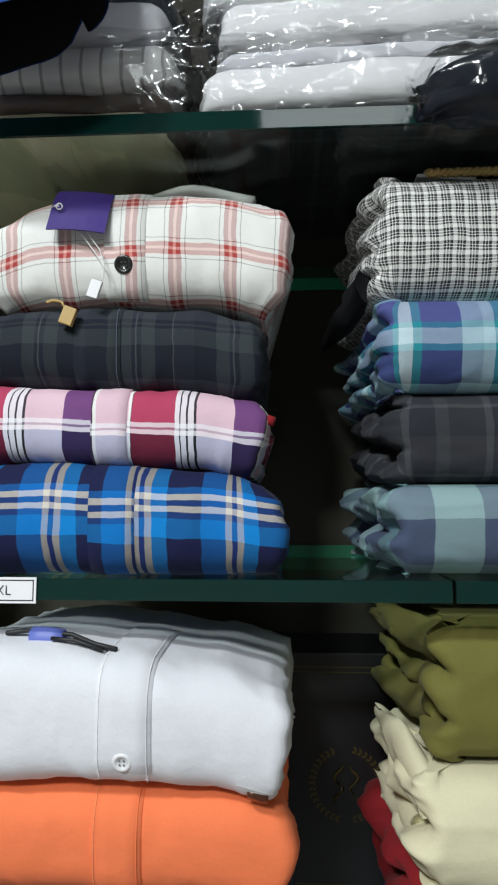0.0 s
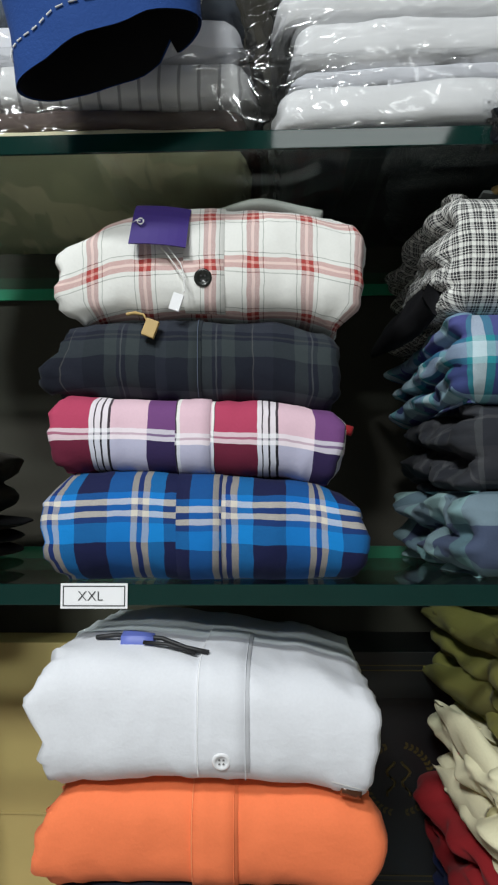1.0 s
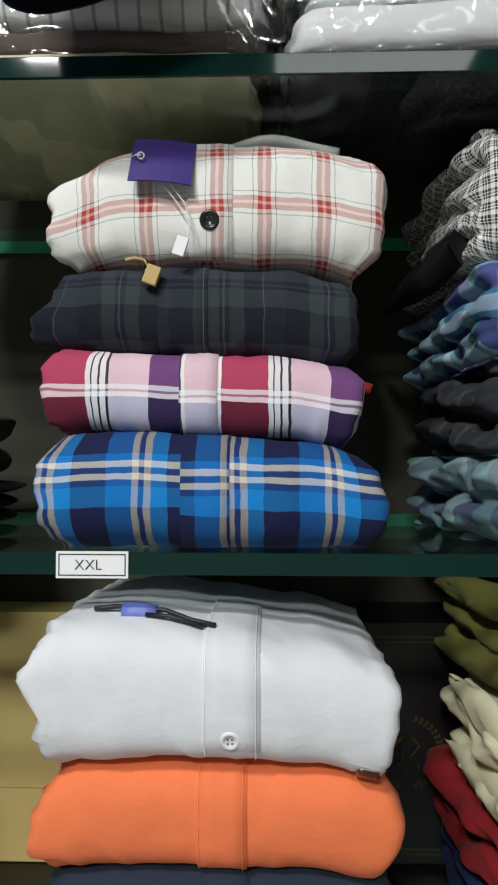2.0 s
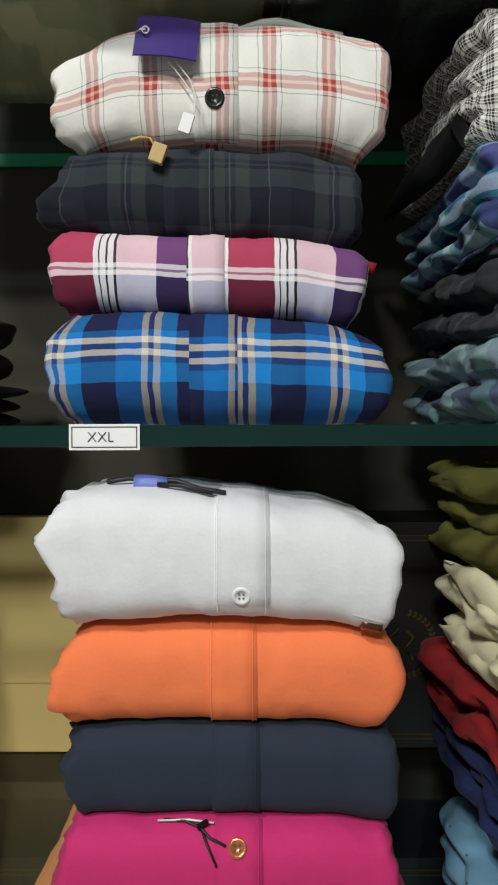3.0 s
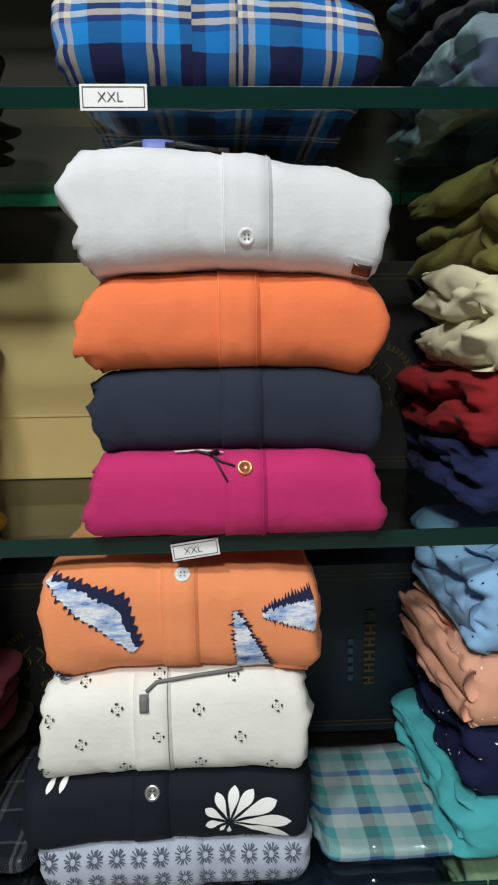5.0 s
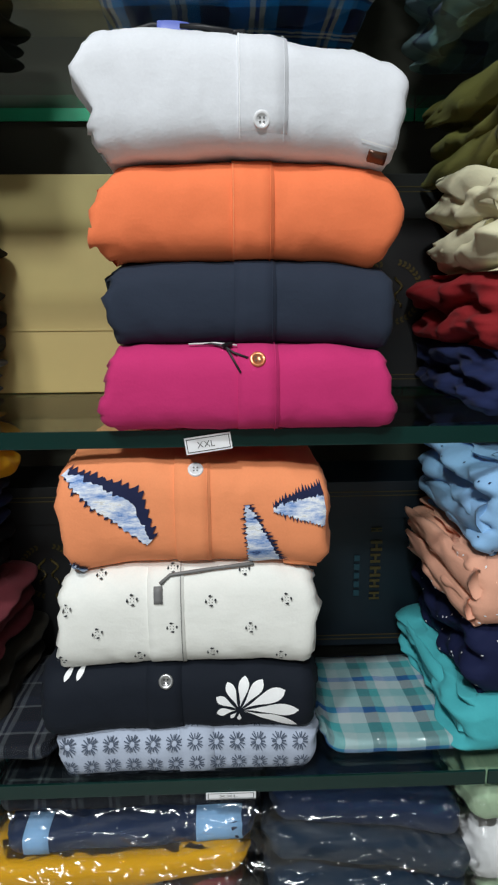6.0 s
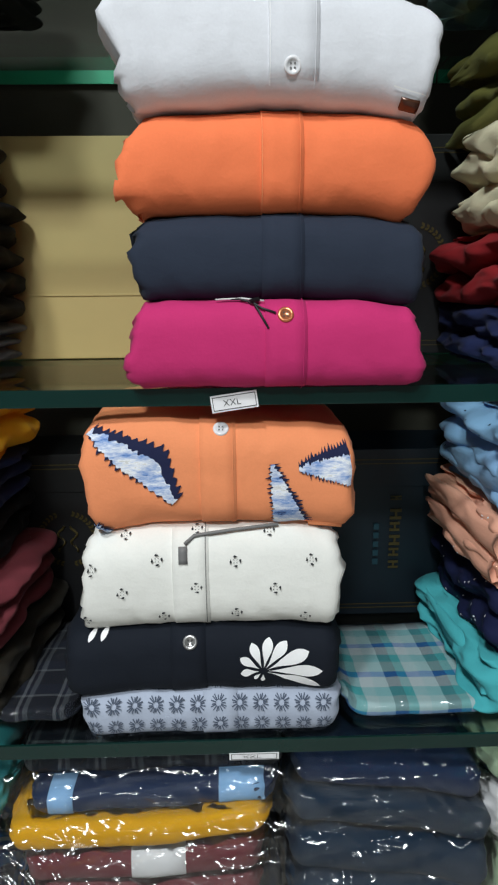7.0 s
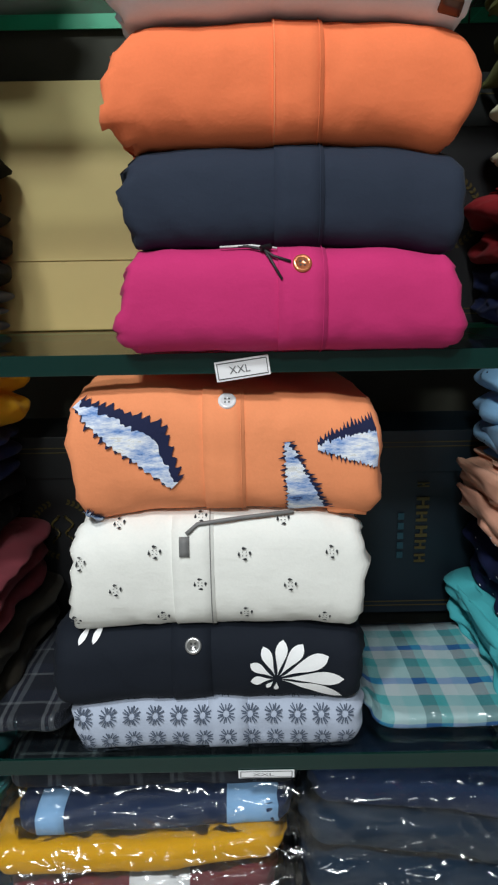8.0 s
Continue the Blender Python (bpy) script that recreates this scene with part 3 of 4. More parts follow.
def crest(root, c, y, r, mat):
    """A wreath of small leaves round a plain scroll."""
    verts, faces = [], []
    for i in range(36):
        a = radians(-80 + 340 * i / 36)
        if 75 < math.degrees(a) < 105:
            continue
        for side in (-1, 1):
            p = Vector((c[0] + r * math.cos(a), y, c[1] + r * math.sin(a)))
            d = Vector((math.cos(a + side * 0.9), 0, math.sin(a + side * 0.9))) * r * 0.17 * (1 if side > 0 else -1)
            e = Vector((-d.z, 0, d.x)) * 0.3
            k = len(verts)
            verts += [p, p + d * 0.5 + e, p + d, p + d * 0.5 - e]
            faces.append((k, k + 1, k + 2, k + 3))
    tagged(mesh_object("wreath", verts, faces, mat, smooth=False, parent=root), kind="stuff")
    for s in (-1, 1):
        pts = [(c[0] + s * r * (0.10 + 0.26 * math.sin(k * 0.5) ** 2), y, c[1] + r * (0.5 - k * 0.1)) for k in range(11)]
        tube("scroll", pts, r * 0.045, mat, root)


bb, bt = carton("black_box", (0.02, 0.272, 1.051), (0.40, 0.40, 1.330), BOXBLACK, "black carton with gold lines and wreath crest on the shelf")
gilt(bb, bt, 0.02, 0.40, 0.272, 1.309)
gilt(bb, bt, 0.02, 0.40, 0.274, 1.062)
crest(bb, (0.140, 1.181), 0.2705, 0.040, GOLD)
bl, lt = carton("black_box", (-0.46, 0.272, 0.651), (-0.16, 0.40, 0.912), BOXBLACK, "black carton with faint gold crest behind folded shirts")
gilt(bl, lt, -0.46, -0.16, 0.272, 0.892)
crest(bl, (-0.352, 0.785), 0.2705, 0.040, GOLD)
bn, nt = carton("navy_box", (0.0, 0.272, 0.651), (0.34, 0.40, 0.912), BOXNAVY, "navy carton with upright gold and teal bars of print")
gilt(bn, nt, 0.0, 0.34, 0.272, 0.892)
gilt(bn, nt, 0.0, 0.34, 0.274, 0.662)
for i, (w, l) in enumerate(((0.016, 0.006), (0.017, 0.016), (0.015, 0.014), (0.016, 0.016), (0.015, 0.013), (0.015, 0.012))):
    z = 0.843 - i * 0.0205
    for k, (lo, hi) in enumerate(((0.0, 0.28), (0.72, 1.0))):
        part("gold_print", box_bm((0.124, 0.2690, z - l * hi), (0.124 + w, 0.2702, z - l * lo)), GOLD, bn)
    part("gold_print", box_bm((0.124 + w * 0.42, 0.2692, z - l * 0.72), (0.124 + w * 0.62, 0.2702, z - l * 0.28)), GOLD, bn)
for i in range(5):
    z = 0.80 - i * 0.014
    part("teal_print", box_bm((0.100, 0.2690, z - 0.009), (0.108, 0.2702, z)), TEALINK, bn)

# ---- the middle stack, top shelf ----
G1, G2, G3 = "shirts stacked on the upper shelf", "shirts stacked on the middle shelf", "shirts stacked on the lower shelf"
s = Folded(-0.213, 0.073, [1.4505], [1.543, 1.548, 1.545, 1.541, 1.526], 0.004, 0.25, 1, wrinkle=0.0011, pinch=0.86, ruffle=(0.006, 0.003), endw=(0.012, 0.012), cap=0.003, plan=0.01, left=(-0.012, -0.003, 0, 0, -0.004, -0.014), right=(-0.012, -0.004, 0, -0.002, -0.007, -0.02))
shirt("bright blue and navy plaid cotton shirt, folded on glass", BLUE_PLAID, s, G1, (-0.095, -0.055, -0.06, 0.06), (0.006, 0.006))
s = Folded(-0.214, 0.056, [1.5445, 1.546, 1.544, 1.541, 1.532], [1.618, 1.617, 1.613, 1.611, 1.602], 0.016, 0.24, 2, wrinkle=0.0013, pinch=0.86, ruffle=(0.005, 0.003), endw=(0.012, 0.012), cap=0.003, plan=0.01, left=(-0.01, -0.005, 0, 0, 0, -0.006), right=(-0.016, -0.01, -0.005, -0.002, -0.002, -0.008))
pink = shirt("pink, crimson and purple plaid folded shirt in stack", PINK_PLAID, s, G1, (-0.098, -0.066, -0.05, 0.05), (0.0, 0.003))
tube("fold_point", [(0.050, 0.030, 1.585), (0.056, 0.028, 1.583), (0.0605, 0.027, 1.5815)], 0.0045, WINE, pink)
s = Folded(-0.222, 0.051, [1.617, 1.616, 1.613, 1.610, 1.605], [1.684, 1.690, 1.690, 1.688, 1.676], 0.026, 0.24, 3, ruffle=(0.009, 0.003), pinch=0.86, endw=(0.012, 0.012), cap=0.003, plan=0.01, left=(-0.006, 0, 0, -0.006, -0.011, -0.018), right=(-0.006, 0, 0, 0, 0, -0.006))
navy = shirt("dark navy and grey plaid folded shirt with tan tag", NAVY_PLAID, s, G1, (-0.118, -0.075, -0.05, 0.06), (0.01, 0.002), seam=PRINT_G)
tag0 = part("hang_tag", box_bm((-0.006, -0.003, -0.008), (0.006, 0.003, 0.008), 0.001), TAN, navy, "small tan cord lock")
tag0.data.transform(Matrix.Translation((-0.121, 0.020, 1.676)) @ pose(0, 0, 0, 0, 20, 0))
tube("cord", [(-0.146, 0.035, 1.694), (-0.137, 0.028, 1.693), (-0.128, 0.022, 1.689), (-0.124, 0.020, 1.684)], 0.0016, TAN, navy)
s = Folded(-0.216, 0.076, [1.687, 1.691, 1.691, 1.689, 1.680], [1.766, 1.797, 1.803, 1.798, 1.783], 0.026, 0.24, 4, belly=0.42, power=0.8, wrinkle=0.0016, ruffle=(0.006, 0.002), endw=(0.012, 0.012), pinch=0.9, cap=0.003, plan=0.01, left=(-0.022, -0.004, -0.003, -0.006, 0, -0.014), right=(-0.026, -0.004, -0.002, -0.002, 0, -0.002))
red = shirt("white shirt with red check, folded, purple hang tag", RED_PLAID, s, G1, (-0.093, -0.054, -0.06, 0.085), (-0.010, 0.004))
collar = [(-0.080 + 0.012 * i, 0.085 + 0.003 * math.sin(i), 1.806 + 0.013 * math.sin(math.pi * i / 10)) for i in range(11)]
tube("collar", collar, 0.007, RED_PLAID, red)
bm = box_bm((-0.026, -0.0006, -0.026), (0.026, 0.0006, 0.026))
bmesh.ops.subdivide_edges(bm, edges=bm.edges[:], cuts=5, use_grid_fill=True)
for v in bm.verts:
    v.co.y += 9.0 * v.co.z * abs(v.co.z) * (1 if v.co.z > 0 else 0.1) + 3.0 * v.co.x ** 2
bm.transform(Matrix.Translation((-0.113, 0.020, 1.775)) @ pose(0, 0, 0, -20, 4, 3))
part("hang_tag", bm, PURPLE, red, "blank dark purple card hang tag")
tube("tag_eyelet", [(-0.130 + 0.0028 * math.cos(a), 0.0145, 1.7745 + 0.0028 * math.sin(a)) for a in [k * math.tau / 12 for k in range(13)]], 0.0007, THREAD_W, red)
tube("tag_string", [(-0.139, 0.0205, 1.776), (-0.134, 0.0145, 1.7755), (-0.130, 0.0140, 1.7745)], 0.0007, THREAD_W, red)
for dx in (0.0, 0.006):
    tube("tag_string", [(-0.112 + dx, 0.020, 1.752), (-0.100 + dx, 0.0185, 1.736), (-0.091 + dx * 0.3, 0.018, 1.722), (-0.090, 0.019, 1.710), (-0.096, 0.020, 1.704)], 0.00055, THREAD_W, red)
lock = part("string_lock", box_bm((-0.005, -0.002, -0.008), (0.005, 0.002, 0.008), 0.0008), CARD, red, "white plastic string lock")
lock.data.transform(Matrix.Translation((-0.097, 0.017, 1.699)) @ pose(0, 0, 0, 0, 18, 0))
button(s, -0.074, -0.022, 0.0085, DARKBTN, red, "black shirt button")

# ---- the middle stack, second shelf ----
s = Folded(-0.208, 0.077, [1.0505], [1.131, 1.134, 1.134, 1.132, 1.127], -0.026, 0.27, 11, wrinkle=0.0008, ruffle=(0.007, 0.005), endw=(0.012, 0.012), pinch=0.86, cap=0.003, plan=0.01, left=(-0.014, 0, -0.005, -0.01, -0.013, -0.018), right=(-0.006, 0, -0.004, -0.005, -0.009, -0.013), power=0.66)
mag = shirt("bright magenta cotton shirt folded at stack bottom", MAGENTA, s, G2, (-0.075, -0.036, -0.05, 0.055), seam=MAGENTA)
button(s, -0.056, 0.028, 0.0075, COPPER, mag, "shiny copper-coloured button")
p = s.at(-0.085, 0.040, 0.003)
tube("loop", [s.at(-0.115, 0.047, 0.003), s.at(-0.098, 0.045, 0.003), p, s.at(-0.078, 0.034, 0.003), s.at(-0.065, 0.029, 0.003)], 0.0011, BLACK, mag)
tube("loop", [p, s.at(-0.080, 0.030, 0.003), s.at(-0.072, 0.016, 0.003)], 0.0011, BLACK, mag)
tube("loop", [s.at(-0.120, 0.046, 0.003), s.at(-0.095, 0.0455, 0.0035), s.at(-0.075, 0.044, 0.003)], 0.0009, THREAD_W, mag)
tube("loop_knot", [s.at(-0.088, 0.040, 0.004), s.at(-0.080, 0.044, 0.004)], 0.0024, BLACK, mag)
s = Folded(-0.197, 0.072, [1.130, 1.133, 1.133, 1.130, 1.122], [1.206, 1.210, 1.210, 1.209, 1.205], -0.014, 0.26, 12, pinch=0.86, endw=(0.012, 0.012), wrinkle=0.0009, ruffle=(0.007, 0.003), power=0.68, cap=0.003, plan=0.01, left=(-0.01, -0.006, 0, 0, -0.004, -0.012), right=(-0.006, 0, 0, 0, 0, -0.004))
sl = shirt("dark slate blue cotton shirt folded in stack", CHARCOAL, s, G2, (-0.077, -0.038, -0.05, 0.055), seam=CHARCOAL)
tube("neck_loop", [s.at(-0.066, 0.050, 0.002), s.at(-0.058, 0.046, 0.004), s.at(-0.050, 0.051, 0.002)], 0.0011, THREAD_W, sl)
s = Folded(-0.208, 0.078, [1.206, 1.209, 1.209, 1.207, 1.200], [1.289, 1.295, 1.297, 1.295, 1.290], -0.020, 0.26, 13, wrinkle=0.0009, ruffle=(0.012, 0.004), endw=(0.012, 0.012), pinch=0.86, cap=0.003, plan=0.01, left=(-0.018, -0.005, 0, -0.008, -0.015, -0.024), right=(-0.024, -0.011, -0.001, 0, -0.008, -0.016), power=0.76)
shirt("plain bright orange cotton shirt folded in stack", ORANGE, s, G2, (-0.078, -0.040, -0.052, 0.058), seam=ORANGE, edge=PEACHO)
s = Folded(-0.206, 0.075, [1.290, 1.295, 1.297, 1.294, 1.286], [1.398, 1.402, 1.394, 1.385, 1.370], -0.036, 0.27, 14, belly=0.55, power=0.62, wrinkle=0.0012, ruffle=(0.009, 0.003), endw=(0.012, 0.012), pinch=0.86, cap=0.003, plan=0.01, left=(-0.018, -0.008, -0.01, -0.002, -0.001, -0.01), right=(-0.014, -0.009, -0.006, -0.003, 0, -0.012))
wh = shirt("white cotton shirt with brown pocket badge, stack top", SHIRT_W, s, G2, (-0.072, -0.030, -0.038, 0.17), seam=SHIRT_W, edge=PRINT_W)
button(s, -0.052, -0.024, 0.0074, PEARL, wh, "pale pearly button")
s.strip("badge", BROWNLBL, wh, 0.044, 0.065, -0.046, -0.035, 0.003, label="small brown metallic brand badge")
s.strip("pocket_edge", THREAD_W, wh, 0.034, 0.070, -0.0295, -0.0285, 0.0022, 6, 1, thick=False)
tube("ribbon", [s.at(-0.165, 0.085, 0.003), s.at(-0.145, 0.080, 0.005), s.at(-0.125, 0.078, 0.004), s.at(-0.105, 0.075, 0.006), s.at(-0.085, 0.070, 0.004), s.at(-0.065, 0.062, 0.004)], 0.0022, BLACK, wh)
tube("ribbon", [s.at(-0.120, 0.070, 0.003), s.at(-0.100, 0.068, 0.005), s.at(-0.075, 0.060, 0.004)], 0.0018, BLACK, wh)
s.strip("neck_label", BLUELBL, wh, -0.140, -0.112, 0.072, 0.084, 0.007, label="blue woven neck label")

# ---- the middle stack, third shelf ----
s = Folded(-0.281, 0.010, [0.6505], [0.700, 0.706, 0.707, 0.705, 0.701], 0.004, 0.26, 21, wrinkle=0.0009, ruffle=(0.005, 0.004), pinch=0.65, endw=(0.02, 0.02))
ice = shirt("ice blue shirt printed with grey star squares", ICE, s, G3, (-0.145, -0.105, -0.035, 0.05))
for row in range(4):
    for col in range(12):
        cx, cs = -0.268 + col * 0.0233 + 0.0015 * ((row * 5 + col * 3) % 3), -0.030 + row * 0.0232
        pr = Patches(s, 0.0026)
        for k in range(16):
            a = (k + 0.15 * ((k * 7 + col) % 3)) * math.tau / 16
            rr = min(0.0086 / max(abs(math.cos(a)), abs(math.sin(a))), 0.0104) * (1.0 if k % 2 else 0.9)
            pr.bar((cx + 0.0030 * math.cos(a), cs + 0.0030 * math.sin(a)), (cx + rr * math.cos(a), cs + rr * math.sin(a)), 0.0012)
        pr.done("star_print", PRINT_G, ice)
s = Folded(-0.296, 0.008, [0.698, 0.703, 0.704, 0.702, 0.698], [0.780, 0.787, 0.788, 0.787, 0.780], 0.002, 0.26, 22, wrinkle=0.0009, pinch=0.7, ruffle=(0.004, 0.004), endw=(0.02, 0.02))
blk = shirt("black shirt with white shell-shaped print and clear button", BLACKC, s, G3, (-0.178, -0.139, -0.05, 0.06))
button(s, -0.156, 0.026, 0.0080, STEEL, blk, "clear glossy button")
hub = (-0.077, -0.008)
for ang, r1, w in ((-16, 0.066, 0.0056), (2, 0.065, 0.0074), (26, 0.056, 0.0078), (53, 0.043, 0.0062), (80, 0.039, 0.0058), (111, 0.035, 0.0052), (147, 0.030, 0.0050), (184, 0.025, 0.0044), (225, 0.014, 0.0024), (268, 0.014, 0.0024)):
    Patches(s, 0.0016).petal(hub, ang, 0.004, r1, w, 12).done("shell_petal", PRINT_W, blk, "white printed petal")
for px, ang in ((-0.262, 248), (-0.250, 252)):
    Patches(s, 0.0016).petal((px + 0.007, 0.060), ang, 0.0, 0.030, 0.0034, 10).done("shell_petal", PRINT_W, blk, "white printed petal")
s = Folded(-0.272, 0.008, [0.778, 0.782, 0.783, 0.782, 0.778], [0.894, 0.904, 0.905, 0.905, 0.898], 0.0, 0.26, 23, wrinkle=0.0010, ruffle=(0.006, 0.005), endw=(0.012, 0.012), pinch=0.86, cap=0.003, plan=0.01, left=(-0.005, 0, -0.003, -0.003, -0.006, -0.014), right=(-0.01, -0.003, 0, -0.001, -0.003, -0.01), power=0.62)
flo = shirt("off-white shirt with small grey four-petal print", CREAMW, s, G3, (-0.172, -0.133, -0.065, 0.065), seam=GREYTAG)
for row in range(1, 6):
    for col in range(5):
        cx = -0.262 + col * 0.078 + (0.0 if row % 2 else 0.039) + 0.003 * math.sin(row * 5 + col * 2)
        cs = -0.067 + row * 0.031 + 0.002 * math.cos(col * 3 + row)
        if cx > 0.002:
            continue
        pr = Patches(s, 0.0024)
        for k in range(4):
            a = k * math.tau / 4
            pr.petal((cx + 0.0050 * math.cos(a), cs + 0.0050 * math.sin(a)), math.degrees(a) + 90, -0.0025, 0.0025, 0.0012, 5)
            pr.petal((cx + 0.0022 * math.cos(a + 0.78), cs + 0.0022 * math.sin(a + 0.78)), 45 + math.degrees(a), -0.0008, 0.0008, 0.0005, 4)
        pr.done("flower_print", PRINT_K, flo)
tube("zip_cord", [s.at(-0.060, 0.060, 0.004), s.at(-0.110, 0.055, 0.004), s.at(-0.148, 0.050, 0.004), s.at(-0.158, 0.042, 0.004)], 0.0020, GREYTAG, flo)
s.strip("zip_pull", GREYTAG, flo, -0.165, -0.155, 0.020, 0.042, 0.005, 3, 6, label="grey rubber tag")
s = Folded(-0.260, 0.020, [0.892, 0.899, 0.900, 0.900, 0.895], [1.022, 1.028, 1.018, 1.011, 1.004], 0.0, 0.26, 24, belly=0.5, wrinkle=0.0010, ruffle=(0.004, 0.002), endw=(0.012, 0.012), pinch=0.9, cap=0.003, plan=0.01, left=(-0.012, -0.004, -0.001, 0, -0.002, -0.012), right=(-0.007, 0, -0.004, -0.003, -0.003, -0.007), power=0.64)
lf = shirt("apricot orange shirt with navy feather print, folded", PEACHO, s, G3, (-0.140, -0.103, -0.068, 0.075), seam=PEACHO)
button(s, -0.118, 0.050, 0.0080, PEARL, lf, "pale shirt button")


def feather(p0, p1, up, down, navy_up):
    """A printed feather wedge: navy toothed rim with a mottled white heart."""
    tooth = lambda f, n, d: d * abs(2 * ((f * n + 0.35 * noise.noise((f * 9, n, 0.5))) % 1) - 1) * (0.75 + 1.1 * noise.noise((int(f * n) * 3.7, n, 2.0)))
    rim = Patches(s, 0.0018).leaf(p0, p1, lambda f: up(f) + tooth(f, 15, 0.0085), lambda f: down(f) + tooth(f, 14, 0.0065), 120, 8)
    rim.done("feather_print", PRINT_N, lf, "navy toothed print")
    heart = Patches(s, 0.0024).leaf(p0, p1, lambda f: up(f) * (0.58 if navy_up else 0.95) + 0.0055 * noise.noise((f * 26, 3.0, p0[0])), lambda f: down(f) + 0.0022 + 0.0034 * noise.noise((f * 30, 8.0, p0[0])), 110, 6)
    heart.done("feather_heart", PRINT_F, lf, "mottled white and blue print")


feather((-0.252, 0.052), (-0.166, -0.028), lambda f: 0.003 + 0.044 * f if f < 0.66 else 0.032 - 0.075 * (f - 0.66), lambda f: 0.002 + 0.004 * math.sin(math.pi * f), True)
feather((-0.066, 0.016), (-0.056, -0.052), lambda f: 0.001 + 0.026 * f, lambda f: 0.001 + 0.006 * f, False)
feather((-0.040, 0.012), (0.015, 0.018), lambda f: 0.001 + 0.022 * f ** 0.7, lambda f: 0.001 + 0.016 * f, True)
feather((-0.256, -0.050), (-0.244, -0.066), lambda f: 0.006, lambda f: 0.008, False)
s.strip("pocket_label", PEACHO, lf, -0.028, 0.012, -0.062, -0.052, 0.003, 5, 4)
s.strip("label_mark", PRINT_K, lf, -0.016, 0.002, -0.059, -0.055, 0.0042, 4, 2, thick=False)

# ---- the stacks beside it ----


def end_on(label, mat, x0, side, b, t, yf, depth, seed, group, layers=2, hollow=0.022, reach=(0.0,), drift=0.3, slant=0.0, width=0.27, rough=1.0, fine=1.0, name="folded_shirt", category="folded shirt"):
    """A folded garment whose loose end, with its rolled layers, faces across the aisle between two stacks."""
    r = 0.022
    path = [(width - (width - r) * i / 46, 0.0, 1.0, 0.0, -1.0) for i in range(46)]
    path += [(r - r * math.sin(a), r - r * math.cos(a), 1 - k / 10, -math.sin(a), -math.cos(a)) for k, a in ((k, k * math.pi / 20) for k in range(11))]
    path += [(-slant * k / 64, r + (depth - 2 * r) * k / 64, 0.0, -1.0, 0.0) for k in range(1, 65)]
    path += [(-slant + r - r * math.cos(a), depth - r + r * math.sin(a), 0.0, -math.cos(a), math.sin(a)) for a in (k * math.pi / 12 for k in range(1, 7))]
    path += [(-slant + r + 0.03 * k, depth, 0.0, 0.0, 1.0) for k in range(1, 6)]
    nv, nt = 54, 9
    hh, zc, ry = (t - b) / 2, (t + b) / 2, min(0.05, 0.5 * (t - b))
    verts, uvs, faces = [], [], []
    run, last = 0.0, None
    for i, (px, py, front, nx, ny) in enumerate(path):
        if last:
            run += math.hypot(px - last[0], py - last[1])
        last = (px, py)
        front = front * front * (3 - 2 * front)
        far = min(1.0, max(0.0, (py - 0.02) / max(0.01, depth - 0.04)))
        arc, column, prev = 0.0, [], None
        for k in range(nv + 1):
            a = -math.pi / 2 + math.pi * k / nv
            sn, cs = math.sin(a), max(0.0, math.cos(a))
            z = zc + hh * math.copysign(abs(sn) ** 0.74, sn)
            v = (z - b) / (t - b)
            ins_f = ry * (1 - cs ** 0.74)
            w = layers * v + drift * noise.noise((run * 9, seed, 0.3)) + 0.12 * noise.noise((run * 30, v * 4, seed))
            lip = min(layers - 1, max(0, int(w)))
            roll = abs(math.sin(math.pi * w)) ** 0.55
            out = curve_at(reach, far) * (1.0 if lip == layers - 1 else 0.55) + 0.009 * noise.noise((run * 13, lip * 3.1, seed * 1.9))
            ins_s = 0.014 * (1 - cs ** 0.5) + (hollow * (1 - roll) - out * roll) * (0.35 + 0.65 * min(1.0, cs * 3))
            cr = 1.4 * noise.noise(((run * 13 + v * 1.4) * fine, (v * 3.4 - run * 11) * fine, seed * 2.3)) + 0.6 - 1.2 * abs(noise.noise(((run * 9 - v) * fine, (v * 4.0 + run * 9) * fine, seed * 3.1)))
            cr2 = noise.noise((run * 42, v * 7 + run * 26, seed))
            ins_s -= rough * (0.0060 * cr + 0.0016 * cr2)
            ins_f -= 0.0022 * noise.noise((run * 16, v * 2, seed)) + 0.0009 * noise.noise((run * 48, v * 6, seed)) + 0.0012 * max(0.0, 1 - 5 * abs(noise.noise((run * 14 + v, v * 2.4 - run * 6, seed * 1.7))))
            ins = ins_f * front + ins_s * (1 - front)
            z += (1 - front) * rough * 0.0022 * noise.noise((run * 24, v * 3, seed * 4.1)) * (0.2 + cs)
            z += (1 - front) * 0.10 * curve_at(reach, far) * v
            q = Vector((px - nx * ins, py - ny * ins, z))
            if prev:
                arc += (q - prev).length
            prev = q
            column.append((q, arc))
        mid = column[nv // 2][1]
        spine = Vector((min(max(px, 0.10), width), depth / 2, 0))
        edge = column[-1][0]
        for k in range(1, nt + 1):
            f = k / nt
            q = edge.lerp(spine, f * 0.96)
            q.z = edge.z + 0.002 * f * (1 - f) + (t - edge.z) * f
            column.append((q, column[-1][1] + (q - column[-1][0]).length))
        for q, arc in column:
            verts.append((x0 + side * q.x, yf + q.y, q.z))
            uvs.append((x0 + side * (width - run), arc - mid))
    m = nv + 1 + nt
    for i in range(len(path) - 1):
        for k in range(m - 1):
            a = i * m + k
            faces.append((a, a + 1, a + m + 1, a + m) if side > 0 else (a, a + m, a + m + 1, a + 1))
    root = empty(name, (x0 + side * width / 2, yf + depth / 2, b), label, category, group)
    mesh_object("body", verts, faces, mat, uvs, parent=root)
    h = t - b
